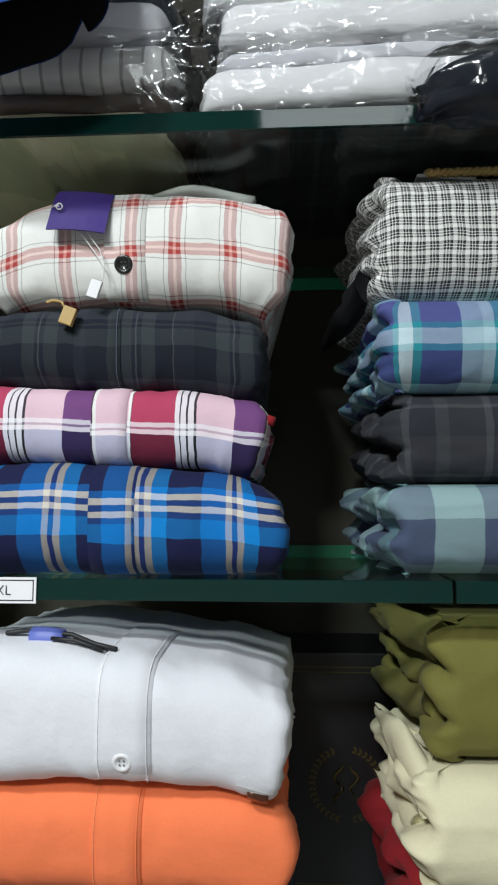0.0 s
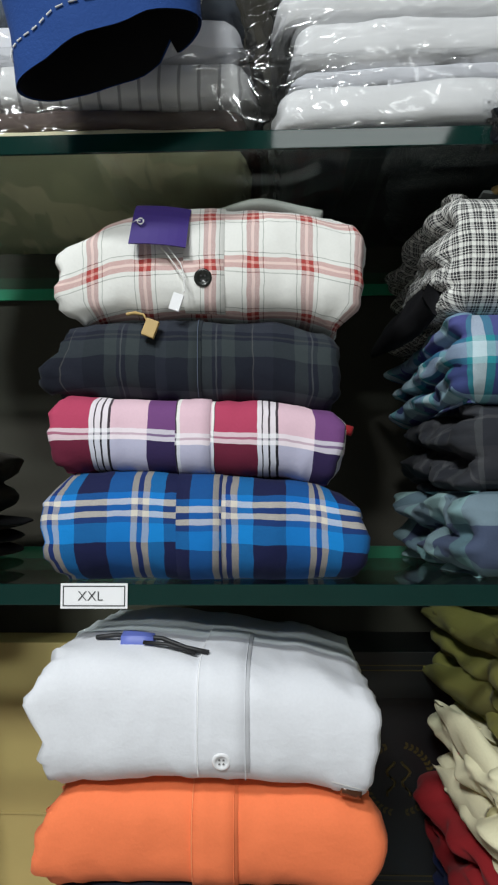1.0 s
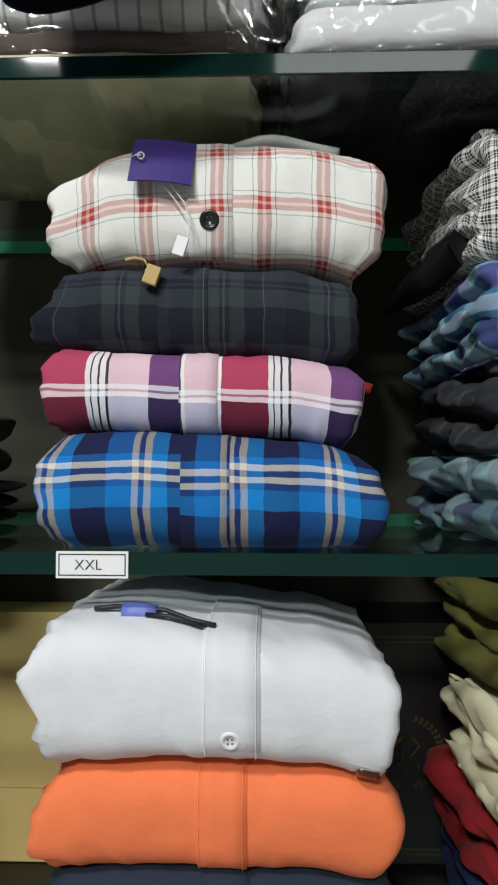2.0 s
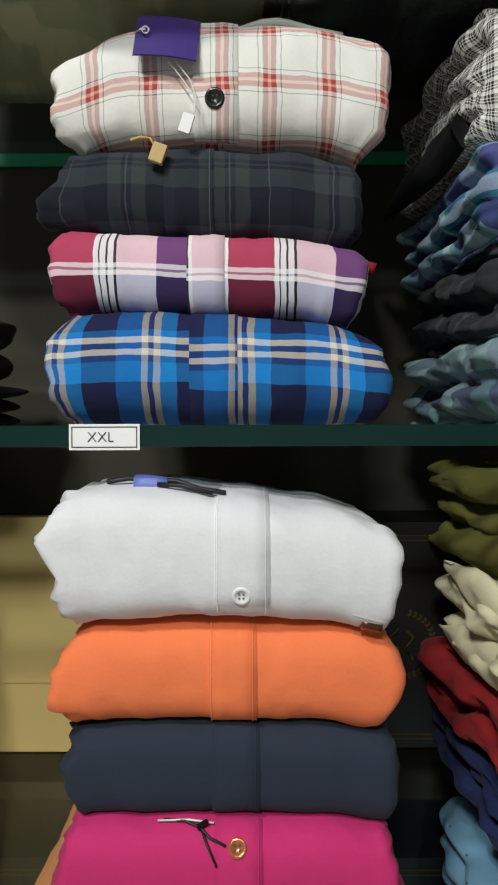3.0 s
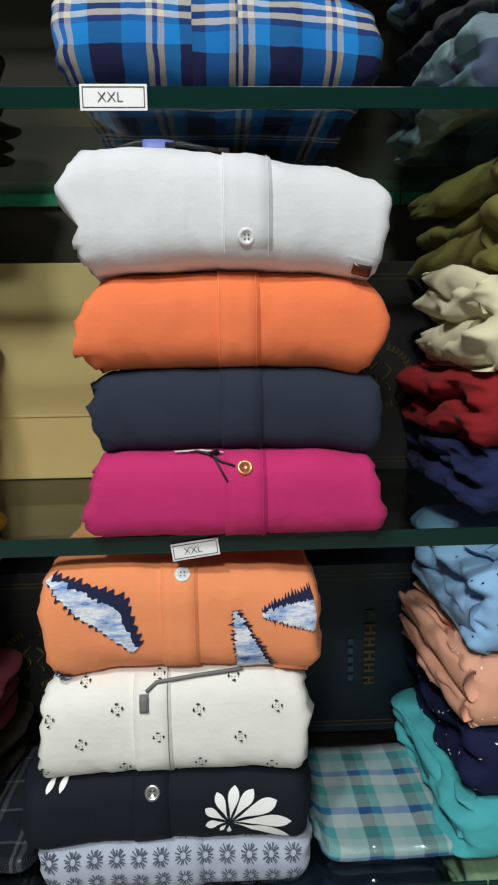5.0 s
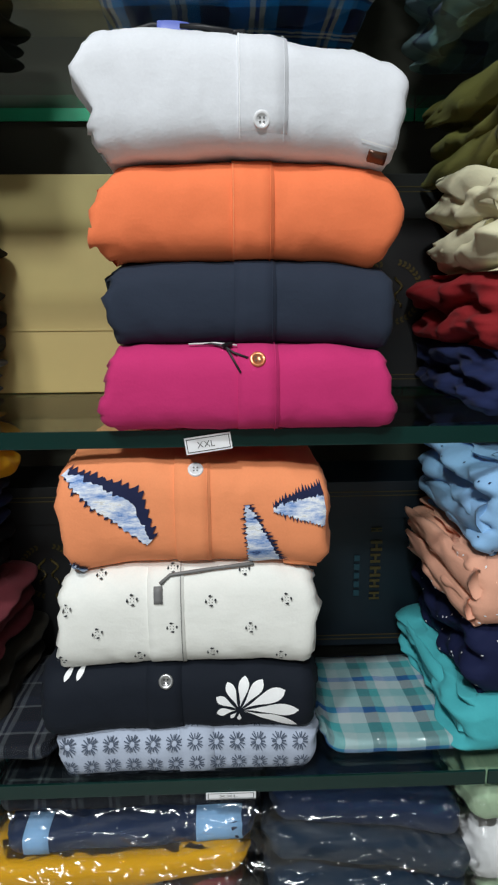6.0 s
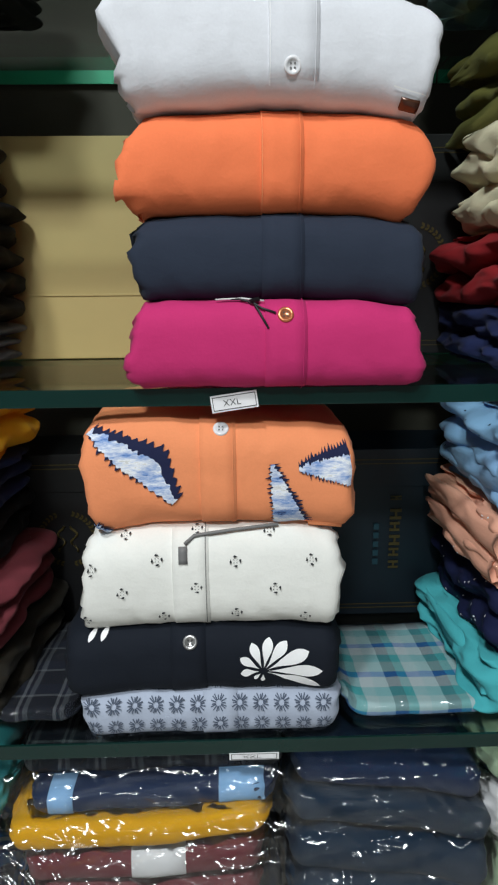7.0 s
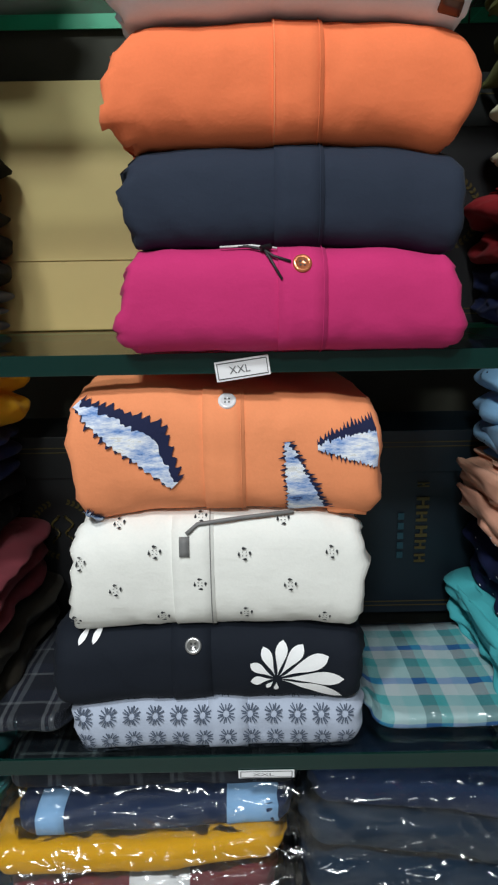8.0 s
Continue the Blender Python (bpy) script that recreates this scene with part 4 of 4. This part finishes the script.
    flap(root, mat, x0 + side * 0.032, side, yf + 0.05, yf + depth * 0.85, b + h * 0.46, b + h * (0.50 + 0.1 * math.sin(seed)), h * 0.16, seed * 0.7, 0.012)
    return root


def flap(root, mat, x0, side, y0, y1, z0, z1, thick, seed, tip=0.02):
    """A soft pointed corner of cloth that lies along a folded end."""
    n, m = 36, 14
    verts, uvs, faces = [], [], []
    for i in range(n + 1):
        f = i / n
        y, z = y0 + (y1 - y0) * f, z0 + (z1 - z0) * f ** 0.8
        h = thick * (0.10 + 0.90 * min(1.0, (1 - f) * 2.2) ** 0.7)
        for k in range(m):
            a = k * math.tau / m
            q = Vector((-tip * f + h * 0.55 * math.cos(a), y, z + h * math.sin(a)))
            q += noise.noise_vector((y * 20, math.cos(a) * 1.3 + seed, math.sin(a) * 1.3)) * 0.0055
            verts.append((x0 + side * q.x, q.y, q.z))
            uvs.append((y, a * thick))
    for i in range(n):
        for k in range(m):
            faces.append((i * m + k, i * m + (k + 1) % m, (i + 1) * m + (k + 1) % m, (i + 1) * m + k))
    faces += [tuple(range(m)), tuple(range(n * m, (n + 1) * m))]
    mesh_object("fold_layer", verts, faces, mat, uvs, parent=root)


G_R = "clothes stacked at the right"
for label, mat, x0, b, t, yf, seed, layers, hollow, reach in (
        ("grey-green and navy large check shirt, folded", SEA_PLAID, 0.154, 1.4505, 1.528, 0.020, 31, 2, 0.032, (0.0, 0.004, 0.012)),
        ("charcoal plaid flannel shirt, folded and crumpled", GREY_PLAID, 0.162, 1.528, 1.608, 0.026, 32, 2, 0.034, (0.0, 0.006, 0.010)),
        ("teal and purple large check shirt, folded", TEAL_PLAID, 0.152, 1.608, 1.692, 0.018, 33, 3, 0.024, (0.0, 0.006, 0.014)),
        ("black and white fine check shirt, folded", BW_CHECK, 0.148, 1.692, 1.808, 0.022, 34, 4, 0.020, (0.0, 0.002, 0.010))):
    sh = end_on(label, mat, x0, 1, b, t, yf, 0.26, seed, G_R, layers, hollow * 0.75, reach, drift=0.7, rough=1.3, fine=1.5)
    if mat is BW_CHECK:
        tube("twisted_cord", [(0.200 + 0.0035 * i, 0.046 + 0.0022 * math.sin(i * 1.9), 1.8125 + 0.0022 * math.cos(i * 1.9)) for i in range(34)], 0.0030, TAN, sh, "gold twisted cord")
        tube("twisted_cord", [(0.200 + 0.0035 * i, 0.046 - 0.0022 * math.sin(i * 1.9), 1.8125 - 0.0022 * math.cos(i * 1.9)) for i in range(34)], 0.0030, TAN, sh, "gold twisted cord")
        part("hang_tag", box_bm((0.195, 0.060, 1.814), (0.25, 0.100, 1.8175), 0.001, pose(0, 0, 0, 0, 5, 0)), GREYTAG, sh, "dark card tag")
        flap(sh, LINING, x0, 1, 0.06, 0.27, 1.715, 1.705, 0.020, 5.5, 0.03)
for label, mat, x0, b, t, yf, seed, layers, hollow, reach in (
        ("navy blue cotton shirt, folded at stack bottom", NAVYC, 0.184, 1.0505, 1.121, 0.030, 41, 2, 0.022, (0.0, 0.010, 0.0)),
        ("dark red cotton shirt, folded in stack", WINE, 0.176, 1.121, 1.200, 0.024, 42, 2, 0.034, (0.0, 0.008, 0.018)),
        ("cream cotton trousers, folded in stack", CREAM, 0.172, 1.200, 1.293, 0.010, 43, 2, 0.040, (0.0, 0.006, 0.012)),
        ("olive green cotton trousers, folded on stack", OLIVE, 0.192, 1.295, 1.412, 0.024, 44, 3, 0.036, (0.0, 0.004, 0.016))):
    sh = end_on(label, mat, x0, 1, b, t, yf, 0.25 if mat is not CREAM else 0.20, seed, G_R, layers, hollow * 0.85, reach, drift=0.6, rough=1.4, fine=1.4)
    if mat is CREAM:
        flap(sh, CREAM, x0 + 0.014, 1, 0.03, 0.170, 1.272, 1.302, 0.019, 8.1, 0.022)
        flap(sh, CREAM, x0 + 0.012, 1, 0.05, 0.195, 1.232, 1.225, 0.020, 3.3, 0.016)
    if mat is OLIVE:
        flap(sh, OLIVE, x0 + 0.012, 1, 0.05, 0.25, 1.392, 1.385, 0.018, 6.2, 0.034)
        flap(sh, OLIVE, x0 + 0.010, 1, 0.07, 0.26, 1.335, 1.315, 0.018, 4.7, 0.030)
for label, mat, x0, b, t, yf, seed, layers, hollow, reach in (
        ("turquoise cotton shirt, folded, draped over glass", TEALC, 0.178, 0.6505, 0.722, 0.016, 51, 2, 0.018, (0.0, 0.004, 0.020)),
        ("midnight blue shirt with tiny white print", MIDN, 0.190, 0.722, 0.812, 0.020, 52, 2, 0.022, (0.0, 0.006, 0.004)),
        ("peach cotton shirt, folded with crumpled end", PEACH, 0.176, 0.812, 0.896, 0.014, 53, 2, 0.020, (0.0, 0.002, 0.006)),
        ("sky blue cotton shirt, folded on stack", SKY, 0.184, 0.896, 1.004, 0.014, 54, 3, 0.026, (0.0, 0.006, 0.002))):
    sh = end_on(label, mat, x0, 1, b, t, yf, 0.24, seed, G_R, layers, hollow, reach, drift=0.6, rough=1.35, fine=1.3)
    if mat is PEACH:
        flap(sh, PEACH, x0 + 0.008, 1, 0.02, 0.236, 0.868, 0.884, 0.017, 2.9, 0.020)
        flap(sh, PEACH, x0 + 0.008, 1, 0.03, 0.238, 0.836, 0.852, 0.015, 7.4, 0.018)
    if mat is TEALC:
        flap(sh, TEALC, x0 + 0.006, 1, 0.03, 0.245, 0.690, 0.714, 0.013, 1.9, 0.016)
    if mat is SKY:
        flap(sh, SKY, x0 + 0.008, 1, 0.03, 0.22, 0.940, 0.925, 0.020, 9.2, 0.006)
    body = sh.children[0].data
    rnd = random.Random(seed)
    if mat is not TEALC:
        verts, faces = [], []
        spots = [p for p in body.polygons if p.area > 0 and p.normal.z < 0.8 and p.normal.y < 0.3]
        for p in rnd.sample(spots, 70):
            c, n = p.center, p.normal
            e = n.cross(Vector((rnd.uniform(-1, 1), rnd.uniform(-1, 1), 1))).normalized() * 0.0022
            g = n.cross(e).normalized() * 0.0011
            k = len(verts)
            verts += [c + n * 0.0008 + d for d in (e, g, -e, -g)]
            faces.append((k, k + 1, k + 2, k + 3))
        tagged(mesh_object("speck_print", verts, faces, PRINT_W if mat is not SKY else MIDN, smooth=False, parent=sh), kind="stuff")
for label, mat, x1, b, t, yf, seed in (
        ("black knitted top, folded at shelf edge", DARKC, -0.342, 1.4505, 1.500, 0.045, 61),
        ("dark brown cotton shirt, folded on stack", BROWNC, -0.350, 1.500, 1.580, 0.045, 62),
        ("grey-blue cotton shirt, folded at stack bottom", GREYBL, -0.397, 1.0505, 1.102, 0.030, 63),
        ("black cotton jacket, folded in stack", DARKC, -0.387, 1.102, 1.168, 0.030, 64),
        ("black cotton jacket with thick rounded fold", DARKC, -0.384, 1.168, 1.246, 0.030, 65),
        ("dark brown cotton shirt, folded on stack", BROWNC, -0.400, 1.246, 1.318, 0.030, 66),
        ("black cotton jacket, folded in stack", DARKC, -0.402, 1.318, 1.392, 0.030, 67),
        ("dark brown cotton trousers, folded at bottom", BROWNC, -0.374, 0.6505, 0.728, 0.030, 68),
        ("dusty maroon cotton shirt, folded in stack", MAROON, -0.378, 0.728, 0.806, 0.030, 69),
        ("black cotton jacket, folded in stack", DARKC, -0.404, 0.806, 0.872, 0.030, 70),
        ("navy blue cotton shirt, folded at stack", NAVYC, -0.400, 0.872, 0.942, 0.030, 71),
        ("mustard yellow cotton shirt, folded on stack", YELLOW, -0.384, 0.942, 1.024, 0.030, 72)):
    end_on(label, mat, x1, -1, b, t, yf, 0.24, seed, "dark clothes stacked at the left", 2 + seed % 2, 0.026, (0.0, 0.006, 0.014), rough=1.2)

# ---- clothes packed in clear plastic ----


def packet(label, mat, x0, x1, z0, z1, yf, depth, seed, group, tilt=(0.0, 0.0), trim=None, bag=True):
    """A flat folded shirt inside a crinkled clear bag."""
    base = [z0, z0 + tilt[0], z0 + tilt[1]]
    top = [z1, z1 + tilt[0], z1 + tilt[1]]
    s = Folded(x0 + 0.008, x1 - 0.008, base, top, yf + 0.008, depth, seed, belly=0.55, wrinkle=0.0007, ruffle=(0.004, 0.004), endw=(0.02, 0.02))
    root = empty("packed_shirt", ((x0 + x1) / 2, yf + 0.05, z0), label, "packed shirt", group)
    s.body("body", mat, root, 48)
    for xa, xb, m in (trim or ()):
        s.strip("print", m, root, xa, xb, -0.02, 0.05, 0.0015, 5, 12)
    if bag:
        w = Folded(x0, x1, [v + 0.001 for v in base], [v + 0.004 for v in top], yf, depth + 0.01, seed + 0.5, belly=0.65, wrinkle=0.0022, ruffle=(0.010, 0.010), endw=(0.02, 0.02), crumple=0.012, lam=0.03, crease=2.2)
        w.body("plastic_bag", FILM, root, 110, label="crinkled clear plastic bag")
    return root


U0 = "packed shirts on the top shelf"
for label, mat, x0, x1, z0, z1, yf, tilt in (
        ("beige shirt in clear plastic bag on shelf", CREAM, -0.46, -0.035, 1.8505, 1.868, 0.012, (0, 0)),
        ("dark brown shirt in clear plastic bag", TAUPE, -0.45, -0.030, 1.868, 1.890, 0.014, (0, -0.003)),
        ("white shirt with black stripes in plastic bag", STRIPE_W, -0.45, -0.020, 1.888, 1.934, 0.010, (0.004, 0.0)),
        ("pale grey shirt in clear plastic bag", WHITE, -0.44, -0.030, 1.934, 1.985, 0.016, (0, 0)),
        ("grey shirt in clear plastic bag on stack", GREYBL, -0.44, -0.040, 1.985, 2.035, 0.020, (0, 0)),
        ("dark grey shirt in clear plastic bag", GREY_PLAID, -0.005, 0.40, 1.8505, 1.862, 0.012, (0.001, 0.002)),
        ("white speckled shirt in clear plastic bag", PRINT_W, -0.012, 0.36, 1.861, 1.902, 0.004, (0.006, 0.012)),
        ("pale grey folded shirt in plastic bag", WHITE, 0.000, 0.38, 1.902, 1.920, 0.012, (0.006, 0.010)),
        ("white dotted shirt in clear plastic bag", PRINT_W, 0.004, 0.37, 1.921, 1.968, 0.004, (0.004, 0.010)),
        ("white shirt in clear plastic bag on stack", PRINT_W, -0.010, 0.40, 1.968, 2.014, 0.010, (0.005, 0.008)),
        ("white shirt in clear plastic bag on top", WHITE, 0.000, 0.40, 2.016, 2.060, 0.014, (0.003, 0.004))):
    packet(label, mat, x0, x1, z0, z1, yf, 0.26, x0 * 31 + z0 * 77, U0, tilt)
s = Folded(0.190, 0.46, [1.824, 1.826, 1.826], [1.866, 1.870, 1.870], -0.046, 0.044, 81, wrinkle=0.002, ruffle=(0.012, 0.01), crumple=0.01)
pk = empty("packed_shirt", (0.3, -0.02, 1.80), "dark shirt in plastic bag hanging over shelf edge", "packed shirt", U0)
s.body("body", BLACKC, pk, 40)
w = Folded(0.182, 0.47, [1.819, 1.820, 1.820], [1.872, 1.877, 1.876], -0.052, 0.05, 82, wrinkle=0.004, ruffle=(0.014, 0.012), crumple=0.012, crease=2.5)
w.body("plastic_bag", FILM, pk, 90, label="crinkled clear plastic bag")

U4 = "packed shirts under the lowest visible shelf"
for label, mat, x0, x1, z0, z1, yf, tilt, trim in (
        ("grey shirt in clear plastic bag", STEELB, -0.385, -0.05, 0.2505, 0.33, 0.0, (0, 0), None),
        ("navy shirt in clear plastic bag", NAVYPK, -0.385, -0.05, 0.332, 0.40, 0.0, (0, 0), None),
        ("dusty maroon shirt in clear plastic bag", MAROON, -0.365, -0.075, 0.402, 0.452, -0.004, (0, 0.004), None),
        ("maroon shirt with white printed band in plastic", MAROON, -0.37, -0.075, 0.454, 0.500, -0.008, (0, 0.006), ((-0.235, -0.17, PRINT_W),)),
        ("mustard yellow shirt in clear plastic bag", YELLOW, -0.385, -0.066, 0.502, 0.538, -0.010, (0.0, 0.016), None),
        ("navy shirt with sky blue patches in plastic", NAVYPK, -0.36, -0.055, 0.542, 0.572, 0.004, (0.004, 0.010), ((-0.33, -0.30, SKY), (-0.13, -0.075, SKY))),
        ("dark blue tartan shirt in clear plastic bag", BLACK_TARTAN, -0.375, -0.045, 0.577, 0.606, 0.030, (0, 0), None),
        ("slate shirt in clear plastic bag", STEELB, -0.04, 0.20, 0.2505, 0.36, 0.0, (0, 0), None),
        ("grey-blue shirt in clear plastic bag", STEELB, -0.045, 0.20, 0.362, 0.45, -0.004, (0, -0.01), None),
        ("slate blue shirt in clear plastic bag", STEELB, -0.05, 0.21, 0.452, 0.515, -0.004, (-0.012, -0.040), None),
        ("dark navy shirt in clear plastic bag", STEELB, -0.05, 0.21, 0.519, 0.560, 0.004, (-0.012, -0.038), None),
        ("dark blue shirt in clear plastic bag", NAVYPK, -0.045, 0.20, 0.562, 0.606, 0.016, (-0.010, -0.032), None),
        ("pale mint shirt in clear plastic bag", MINT, 0.205, 0.48, 0.2505, 0.47, 0.0, (0, 0), None),
        ("white shirt in clear plastic bag", PRINT_W, 0.195, 0.48, 0.474, 0.56, 0.0, (0, 0), None),
        ("pale mint shirt in clear plastic bag", MINT, 0.190, 0.48, 0.562, 0.612, 0.004, (0, 0), None),
        ("bright blue shirt in clear plastic bag", BLUE_PLAID, -0.68, -0.395, 0.2505, 0.50, 0.0, (0, 0), None),
        ("turquoise shirt in clear plastic bag", TEALC, -0.68, -0.39, 0.502, 0.60, 0.004, (0, 0), None)):
    packet(label, mat, x0, x1, z0, z1, yf, 0.27, x0 * 31 + z0 * 77, U4, tilt, trim)
packet("aqua and white plaid shirt packed in plastic", AQUA_PLAID, 0.020, 0.200, 0.6505, 0.667, 0.024, 0.20, 91.0, G3)
packet("black tartan shirt lying flat on the glass", BLACK_TARTAN, -0.40, -0.29, 0.6505, 0.668, 0.030, 0.22, 92.0, G3)


def crinkle_sheet(root, x0, x1, top, drop, yf, back, seed, sag=0.0):
    """Loose clear film over the top and front of a stack, creased into small facets."""
    nu, nv = int((x1 - x0) / 0.0026), 84
    verts, faces = [], []
    for i in range(nu + 1):
        u = i / nu
        for k in range(nv + 1):
            v = k / nv
            if v < 0.55:
                w = v / 0.55
                y, z, ny, nz = back + (yf - back) * w, top - 0.012 * w * w, -0.3 * w, 1.0
            else:
                w = (v - 0.55) / 0.45
                y, z, ny, nz = yf - 0.004 * math.sin(w * 3), top - 0.012 - drop * w, -1.0, 0.2
            x = x0 + (x1 - x0) * u
            wy = y + z
            wx, wy = x + 0.018 * noise.noise((x * 9, wy * 9, seed)), wy + 0.018 * noise.noise((x * 8, wy * 10, seed + 4))
            r = 0.5
            for turn, fine, weight in ((0.22, 40, 1.0), (-0.75, 55, 0.55), (1.2, 90, 0.14)):
                along, over = wx * math.cos(turn) + wy * math.sin(turn), wy * math.cos(turn) - wx * math.sin(turn)
                r += weight * (0.6 - 2.4 * abs(noise.noise((along * fine * 0.16, over * fine, seed + turn * 9))))
            d = 0.0044 * r + 0.003
            verts.append((x + 0.004 * noise.noise((v * 9, seed, u)), y + ny * d, z + nz * d - sag * u))
    for i in range(nu):
        for k in range(nv):
            a = i * (nv + 1) + k
            faces.append((a, a + nv + 1, a + nv + 2, a + 1))
    mesh_object("loose_film", verts, faces, FILM_FLAT, smooth=True, parent=root, label="creased loose clear film")


film_of = {o["label"]: o for o in scene.objects if o.type == "EMPTY" and o.name.startswith("packed_shirt")}
crinkle_sheet(film_of["dark blue tartan shirt in clear plastic bag"], -0.39, -0.035, 0.612, 0.055, 0.012, 0.20, 3.1)
crinkle_sheet(film_of["mustard yellow shirt in clear plastic bag"], -0.40, -0.055, 0.552, 0.085, -0.024, 0.02, 5.7, -0.008)
crinkle_sheet(film_of["dark blue shirt in clear plastic bag"], -0.05, 0.215, 0.610, 0.07, 0.0, 0.22, 7.3, 0.008)
crinkle_sheet(film_of["slate blue shirt in clear plastic bag"], -0.06, 0.215, 0.540, 0.10, -0.018, 0.02, 9.9, 0.016)
crinkle_sheet(film_of["white shirt with black stripes in plastic bag"], -0.46, -0.012, 1.938, 0.07, 0.000, 0.03, 11.3)
crinkle_sheet(film_of["white dotted shirt in clear plastic bag"], -0.030, 0.40, 1.992, 0.075, -0.006, 0.03, 13.9, -0.010)
crinkle_sheet(film_of["white speckled shirt in clear plastic bag"], -0.040, 0.40, 1.918, 0.055, -0.005, 0.02, 17.2, -0.010)
crinkle_sheet(film_of["maroon shirt with white printed band in plastic"], -0.39, -0.06, 0.512, 0.07, -0.022, 0.01, 19.4, -0.004)
crinkle_sheet(film_of["pale mint shirt in clear plastic bag"], 0.190, 0.48, 0.622, 0.10, -0.010, 0.16, 23.8)

# ---- the denim leg that hangs in front of the top shelf ----


def denim_leg():
    root = empty("hanging_denim", (-0.138, -0.068, 1.90), "blue denim garment hanging open, black inside", "garment")
    for name, mat, shrink in (("outer_cloth", DENIM, 1.0), ("lining", LINING, 0.965)):
        verts, uvs, faces = [], [], []
        n, m = 48, 14
        for j in range(m + 1):
            h = j / m
            for i in range(n):
                a = i * math.tau / n
                rx, ry = (0.073 + 0.012 * h) * shrink, (0.034 + 0.016 * h) * shrink
                slit = 0.012 * max(0.0, 1 - abs(a - 0.95) / 0.10)
                x = -0.138 + rx * math.cos(a) - 0.04 * h
                y = -0.068 + ry * math.sin(a) - 0.02 * h
                z = 1.873 + 0.30 * h + 0.38 * (x + 0.138) * (1 - h) + slit * 2.2 * (1 - h) ** 6
                d = noise.noise((x * 30, y * 30, z * 22)) * 0.004
                verts.append(Vector((x + d, y + d, z)))
                uvs.append((a * 0.08, h * 0.26))
        for j in range(m):
            for i in range(n):
                p, q = j * n + i, j * n + (i + 1) % n
                faces.append((p, q, q + n, p + n))
        mesh_object(name, verts, faces, mat, uvs, parent=root)
        if name == "outer_cloth":
            rim = verts
    for i in range(n):
        if math.sin(i * math.tau / n) < 0.2:
            p = rim[n + i].lerp(rim[2 * n + i], 0.1)
            q = rim[n + (i + 1) % n].lerp(rim[2 * n + (i + 1) % n], 0.1)
            out = Vector((math.cos((i + 0.5) * math.tau / n), math.sin((i + 0.5) * math.tau / n), 0)) * 0.0012
            tube("stitch", [p.lerp(q, 0.15) + out, p.lerp(q, 0.75) + out], 0.0007, THREAD_W, root)
    return root


denim_leg()

# ---- lamps' housings on the ceiling ----
for lx, ly, size, watts in LAMPS:
    half = size / 2 + 0.02
    root = empty("ceiling_light", (lx, ly, 2.8), "square white ceiling panel light", "ceiling light", "ceiling lights")
    for lo, hi in (((-half, -half), (half, -half + 0.015)), ((-half, half - 0.015), (half, half)), ((-half, -half + 0.015), (-half + 0.015, half - 0.015)), ((half - 0.015, -half + 0.015), (half, half - 0.015))):
        part("frame", box_bm((lx + lo[0], ly + lo[1], 2.76), (lx + hi[0], ly + hi[1], 2.8)), CARD, root)

# parts were built in world metres: keep them there under their things
bpy.context.view_layer.update()
for ob in list(scene.objects):
    if ob.parent and ob.parent.type == "EMPTY":
        ob.matrix_parent_inverse = ob.parent.matrix_world.inverted()
